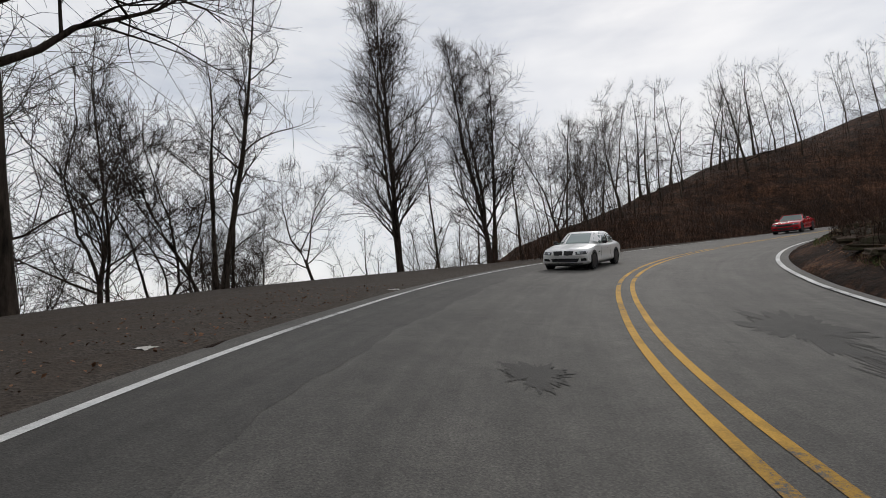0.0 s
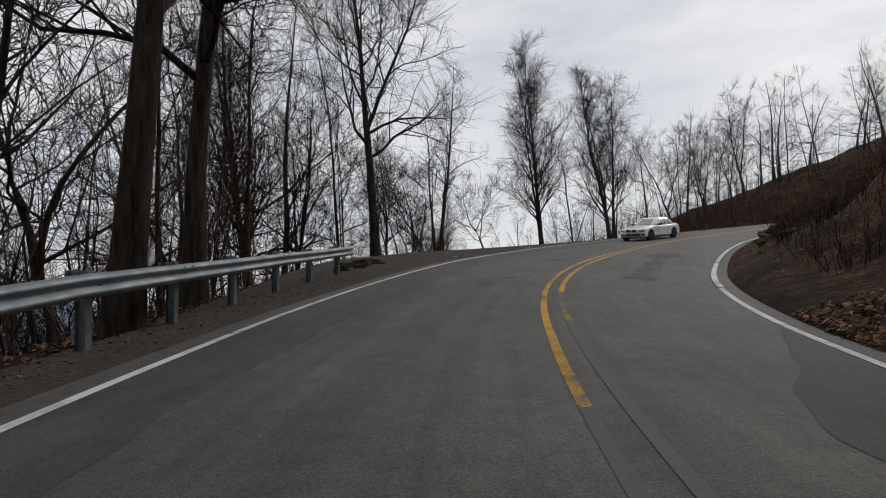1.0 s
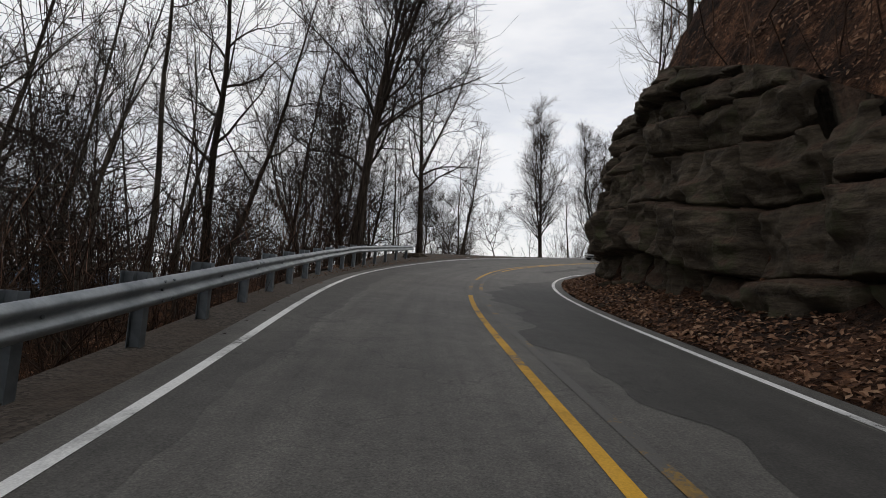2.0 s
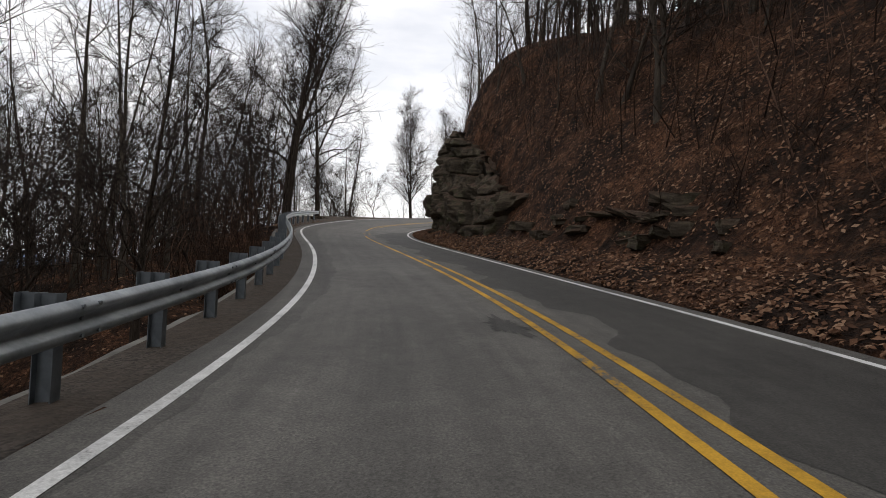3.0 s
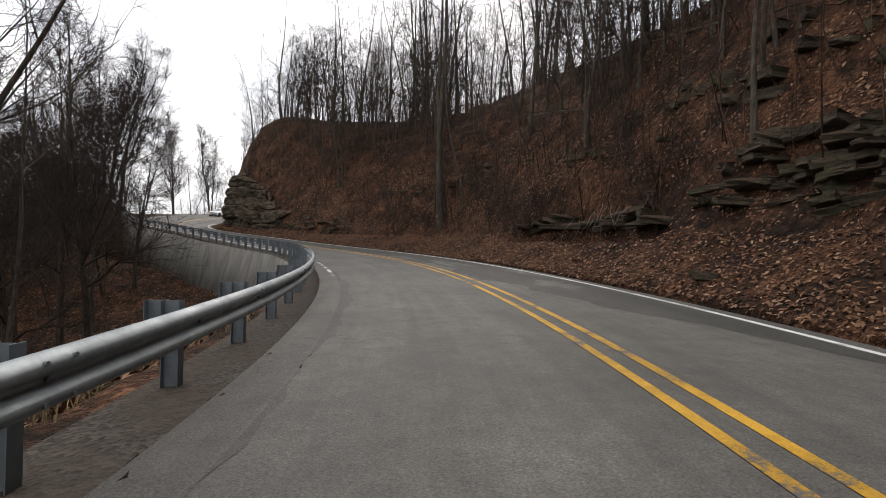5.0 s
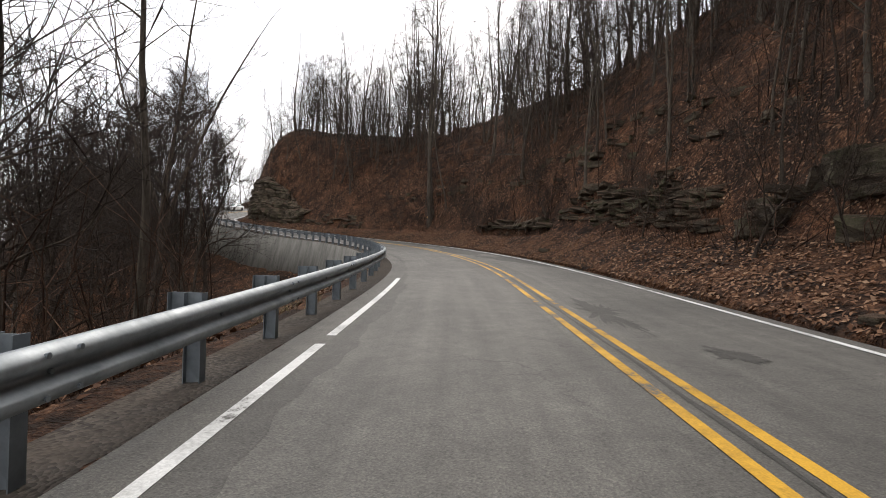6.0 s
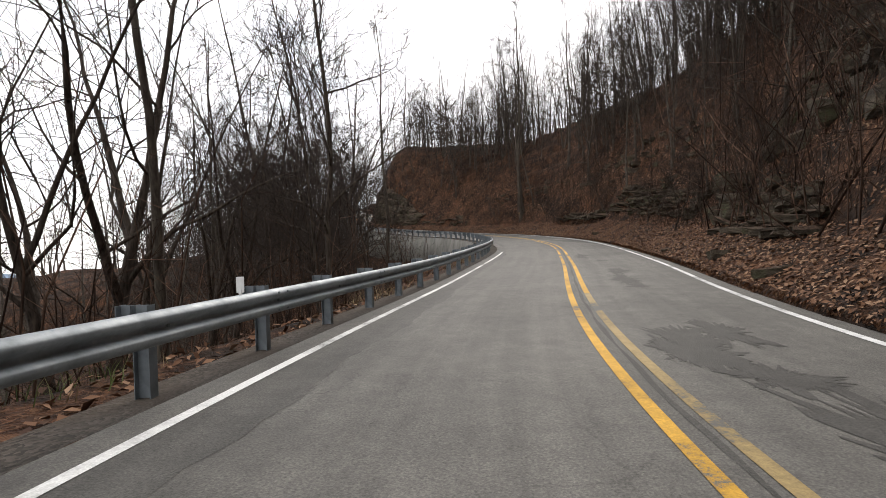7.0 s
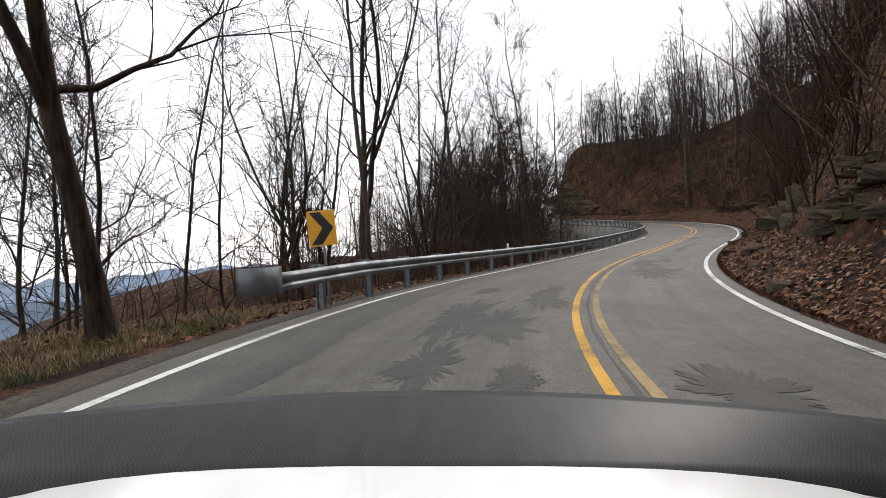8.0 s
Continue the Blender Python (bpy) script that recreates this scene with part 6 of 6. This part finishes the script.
        box_bm(g, xc - 0.34, y * (hw + 0.09), belt + 0.07, 0.13, 0.20, 0.14, None, 0.045)
        box_bm(g, xc - 0.34, y * (hw - 0.04), belt + 0.02, 0.05, 0.16, 0.03)
        part("door_mirror", bm_mesh("door_mirror", g, TRIM_BLACK if face == "twin" else paint, True), ob)
        xm = (xc + xd) / 2 - 0.10
        for x in (xc - 0.20, xm):
            over(skin, "door_seam", [(x, y, 0.36), (x + 0.014, y, 0.36), (x + 0.014, y, belt - 0.12), (x, y, belt - 0.12)], side, TRIM_BLACK, ob, 0.003, (1, 5))
            over(skin, "door_handle", [(x - 1.00, y, belt - 0.21), (x - 0.78, y, belt - 0.21), (x - 0.78, y, belt - 0.18), (x - 1.00, y, belt - 0.18)], side, paint, ob, 0.022, (2, 1))
        over(skin, "side_vent", [(xc + 0.02, y, 0.62), (xc + 0.22, y, 0.62), (xc + 0.20, y, 0.68), (xc, y, 0.68)], side, TRIM_BLACK, ob, 0.004, (2, 1))
    bm = bmesh.new()
    box_bm(bm, 0, 0, 0.19, length * 0.86, width * 0.84, 0.07, None, 0.02)
    part("underbody", bm_mesh("underbody", bm, TRIM_BLACK), ob)
    for x in (hl - 0.88, -hl + 0.98):
        for k in (-1, 1):
            g = bmesh.new()
            bmesh.ops.create_cone(g, cap_ends=True, segments=28, radius1=0.385, radius2=0.385, depth=0.05, matrix=pose(x, k * (hw - 0.018), 0.36, 90))
            part("wheel_arch", bm_mesh("wheel_arch", g, TRIM_BLACK), ob)
            wheel = part("wheel", TYRE, ob, m=pose(x, k * (hw - 0.10), 0.34, 0, 0, 0 if k < 0 else 180))
            part("rim", RIM, wheel)
    return ob


def on_lane(s, o, twist=0.0):
    """The pose of a car that stands on the road and heads down it."""
    p, q = on_road(s, o), on_road(s + 1.0, o)
    fwd = Vector(q - p).normalized()
    side = Vector(on_road(s, o - 0.5) - on_road(s, o + 0.5)).normalized()
    up = fwd.cross(side).normalized()
    if up.z < 0:
        up = -up
    side = up.cross(fwd)
    m = Matrix((fwd, side, up)).transposed().to_4x4()
    return Matrix.Translation(p) @ m @ pose(0, 0, 0.004, 0, 0, twist)


sedan = car("sedan", "white four-door sports sedan with black twin grille on the road", PAINT_WHITE, 4.90, 1.89, 0.86, 0.98, 0.96, 1.02, 1.47, (0.82, 0.05, -1.20, -1.98), "twin")
sedan.matrix_basis = on_lane(-22.6, -0.05, -3)
convertible = car("convertible", "red two-door convertible with its top down", PAINT_RED, 4.78, 1.90, 0.88, 0.97, 0.98, 1.02, 1.37, (0.55, -0.05, -0.9, -1.35), "wide", True)
convertible.matrix_basis = on_lane(-51.2, -1.1, 22)

# the coupe whose boot lid and spoiler fill the lower edge of the view at the end of the drive
coupe = car("coupe", "white coupe with a carbon-fibre boot spoiler", PAINT_WHITE, 4.55, 1.86, 0.84, 0.93, 0.92, 0.895, 1.34, (0.75, 0.0, -0.75, -1.50), "wide")


def spoiler():
    rings = []
    for k in range(25):
        l = -0.86 + 1.72 * k / 24
        d = 0.12 * (l / 0.8) ** 2
        sag = 0.018 * (l / 0.8) ** 2
        far, near = -(2.26 - d), -(1.978 - 0.12 * d)
        rings.append([(near, l, 0.905 - sag), (near - 0.05, l, 0.922 - sag), ((near + far) / 2, l, 0.935 - sag), (far + 0.03, l, 0.958 - sag), (far, l, 0.960 - sag), (far + 0.004, l, 0.945 - sag), ((near + far) / 2, l, 0.892 - sag), (near, l, 0.885 - sag)])
    return loft("spoiler", rings, CARBON)


part("spoiler", spoiler(), coupe, "glossy carbon-fibre boot spoiler")
_eye, _back, _roll = Vector((-4.026, -123.196, -5.510)), Vector((-0.244, 1.985, 0.012)).normalized(), radians(-3.21)
_side = _back.cross(Vector((0, 0, 1))).normalized()
_up = _side.cross(_back)
_side, _up = _side * math.cos(_roll) + _up * math.sin(_roll), _up * math.cos(_roll) - _side * math.sin(_roll)
coupe.matrix_basis = Matrix.Translation(_eye - _up * 1.262 - _back * 1.24) @ Matrix((-_back, -_side, _up)).transposed().to_4x4()


# ---------------------------------------------------------------- road furniture
SIGN_YELLOW = simple("sign_yellow", (0.72, 0.36, 0.02), 0.4, 0.0, 0.4, 0.08, 6.0)


def chevron_sign(x, y, z, heading):
    """A yellow plate with a black chevron on a square steel post. z: the plate's middle."""
    ground = float(land_height(np.array([x]), np.array([y]))[0])
    ob = new("chevron_sign")
    ob.matrix_basis = pose(x, y, ground, 0, -3, heading)
    tagged(ob, "yellow chevron warning sign with black arrow on a post", "road sign")
    h = z - ground
    bm = bmesh.new()
    box_bm(bm, 0, 0.03, h / 2 - 0.2, 0.05, 0.05, h + 0.7, None, 0.006)
    part("post", bm_mesh("post", bm, POST_STEEL), ob)
    bm = bmesh.new()
    box_bm(bm, 0, 0, h, 0.57, 0.006, 0.74, None, 0.002)
    part("plate", bm_mesh("plate", bm, SIGN_YELLOW), ob)
    bm = bmesh.new()
    w, t = 0.24, 0.16
    pts = [(-w, -0.34), (-w + t + 0.06, -0.34), (w, 0.0), (-w + t + 0.06, 0.34), (-w, 0.34), (w - t - 0.07, 0.0)]
    front = [bm.verts.new((a, -0.0055, h + b)) for a, b in pts]
    bm.faces.new([front[0], front[1], front[2], front[5]])
    bm.faces.new([front[5], front[2], front[3], front[4]])
    part("chevron", bm_mesh("chevron", bm, TRIM_BLACK), ob)
    return ob


chevron_sign(-7.72, -112.9, -5.06, 14)

bm = bmesh.new()
box_bm(bm, 0, 0, 0.08, 0.012, 0.09, 0.18, None, 0.003)
box_bm(bm, 0, 0, -0.02, 0.03, 0.03, 0.10)
ob = new("reflector", bm_mesh("reflector", bm, simple("white_reflector", (0.7, 0.7, 0.68), 0.5)))
_p = on_road(108.6, rail_off(108.6) - 0.04, 0.785)
ob.matrix_basis = pose(*_p, 0, 0, 75)
tagged(ob, "small white reflector fixed on top of the guard rail", "reflector")


def tree_tag(x, y, z, heading):
    """A small yellow sheet nailed to a trunk, with two dark lines of print."""
    ob = new("tree_tag")
    ob.matrix_basis = pose(x, y, z, 0, 0, heading)
    tagged(ob, "small yellow notice nailed to a grey trunk", "notice")
    bm = bmesh.new()
    box_bm(bm, 0, 0, 0, 0.17, 0.004, 0.22, None, 0.001)
    part("sheet", bm_mesh("sheet", bm, SIGN_YELLOW), ob)
    for k, w in ((0.055, 0.11), (0.0, 0.13), (-0.055, 0.09)):
        bm = bmesh.new()
        box_bm(bm, 0, -0.0035, k, w, 0.003, 0.022)
        part("print_bar", bm_mesh("print_bar", bm, TRIM_BLACK), ob)


tree_tag(21.63, -47.38, -1.72, 52)
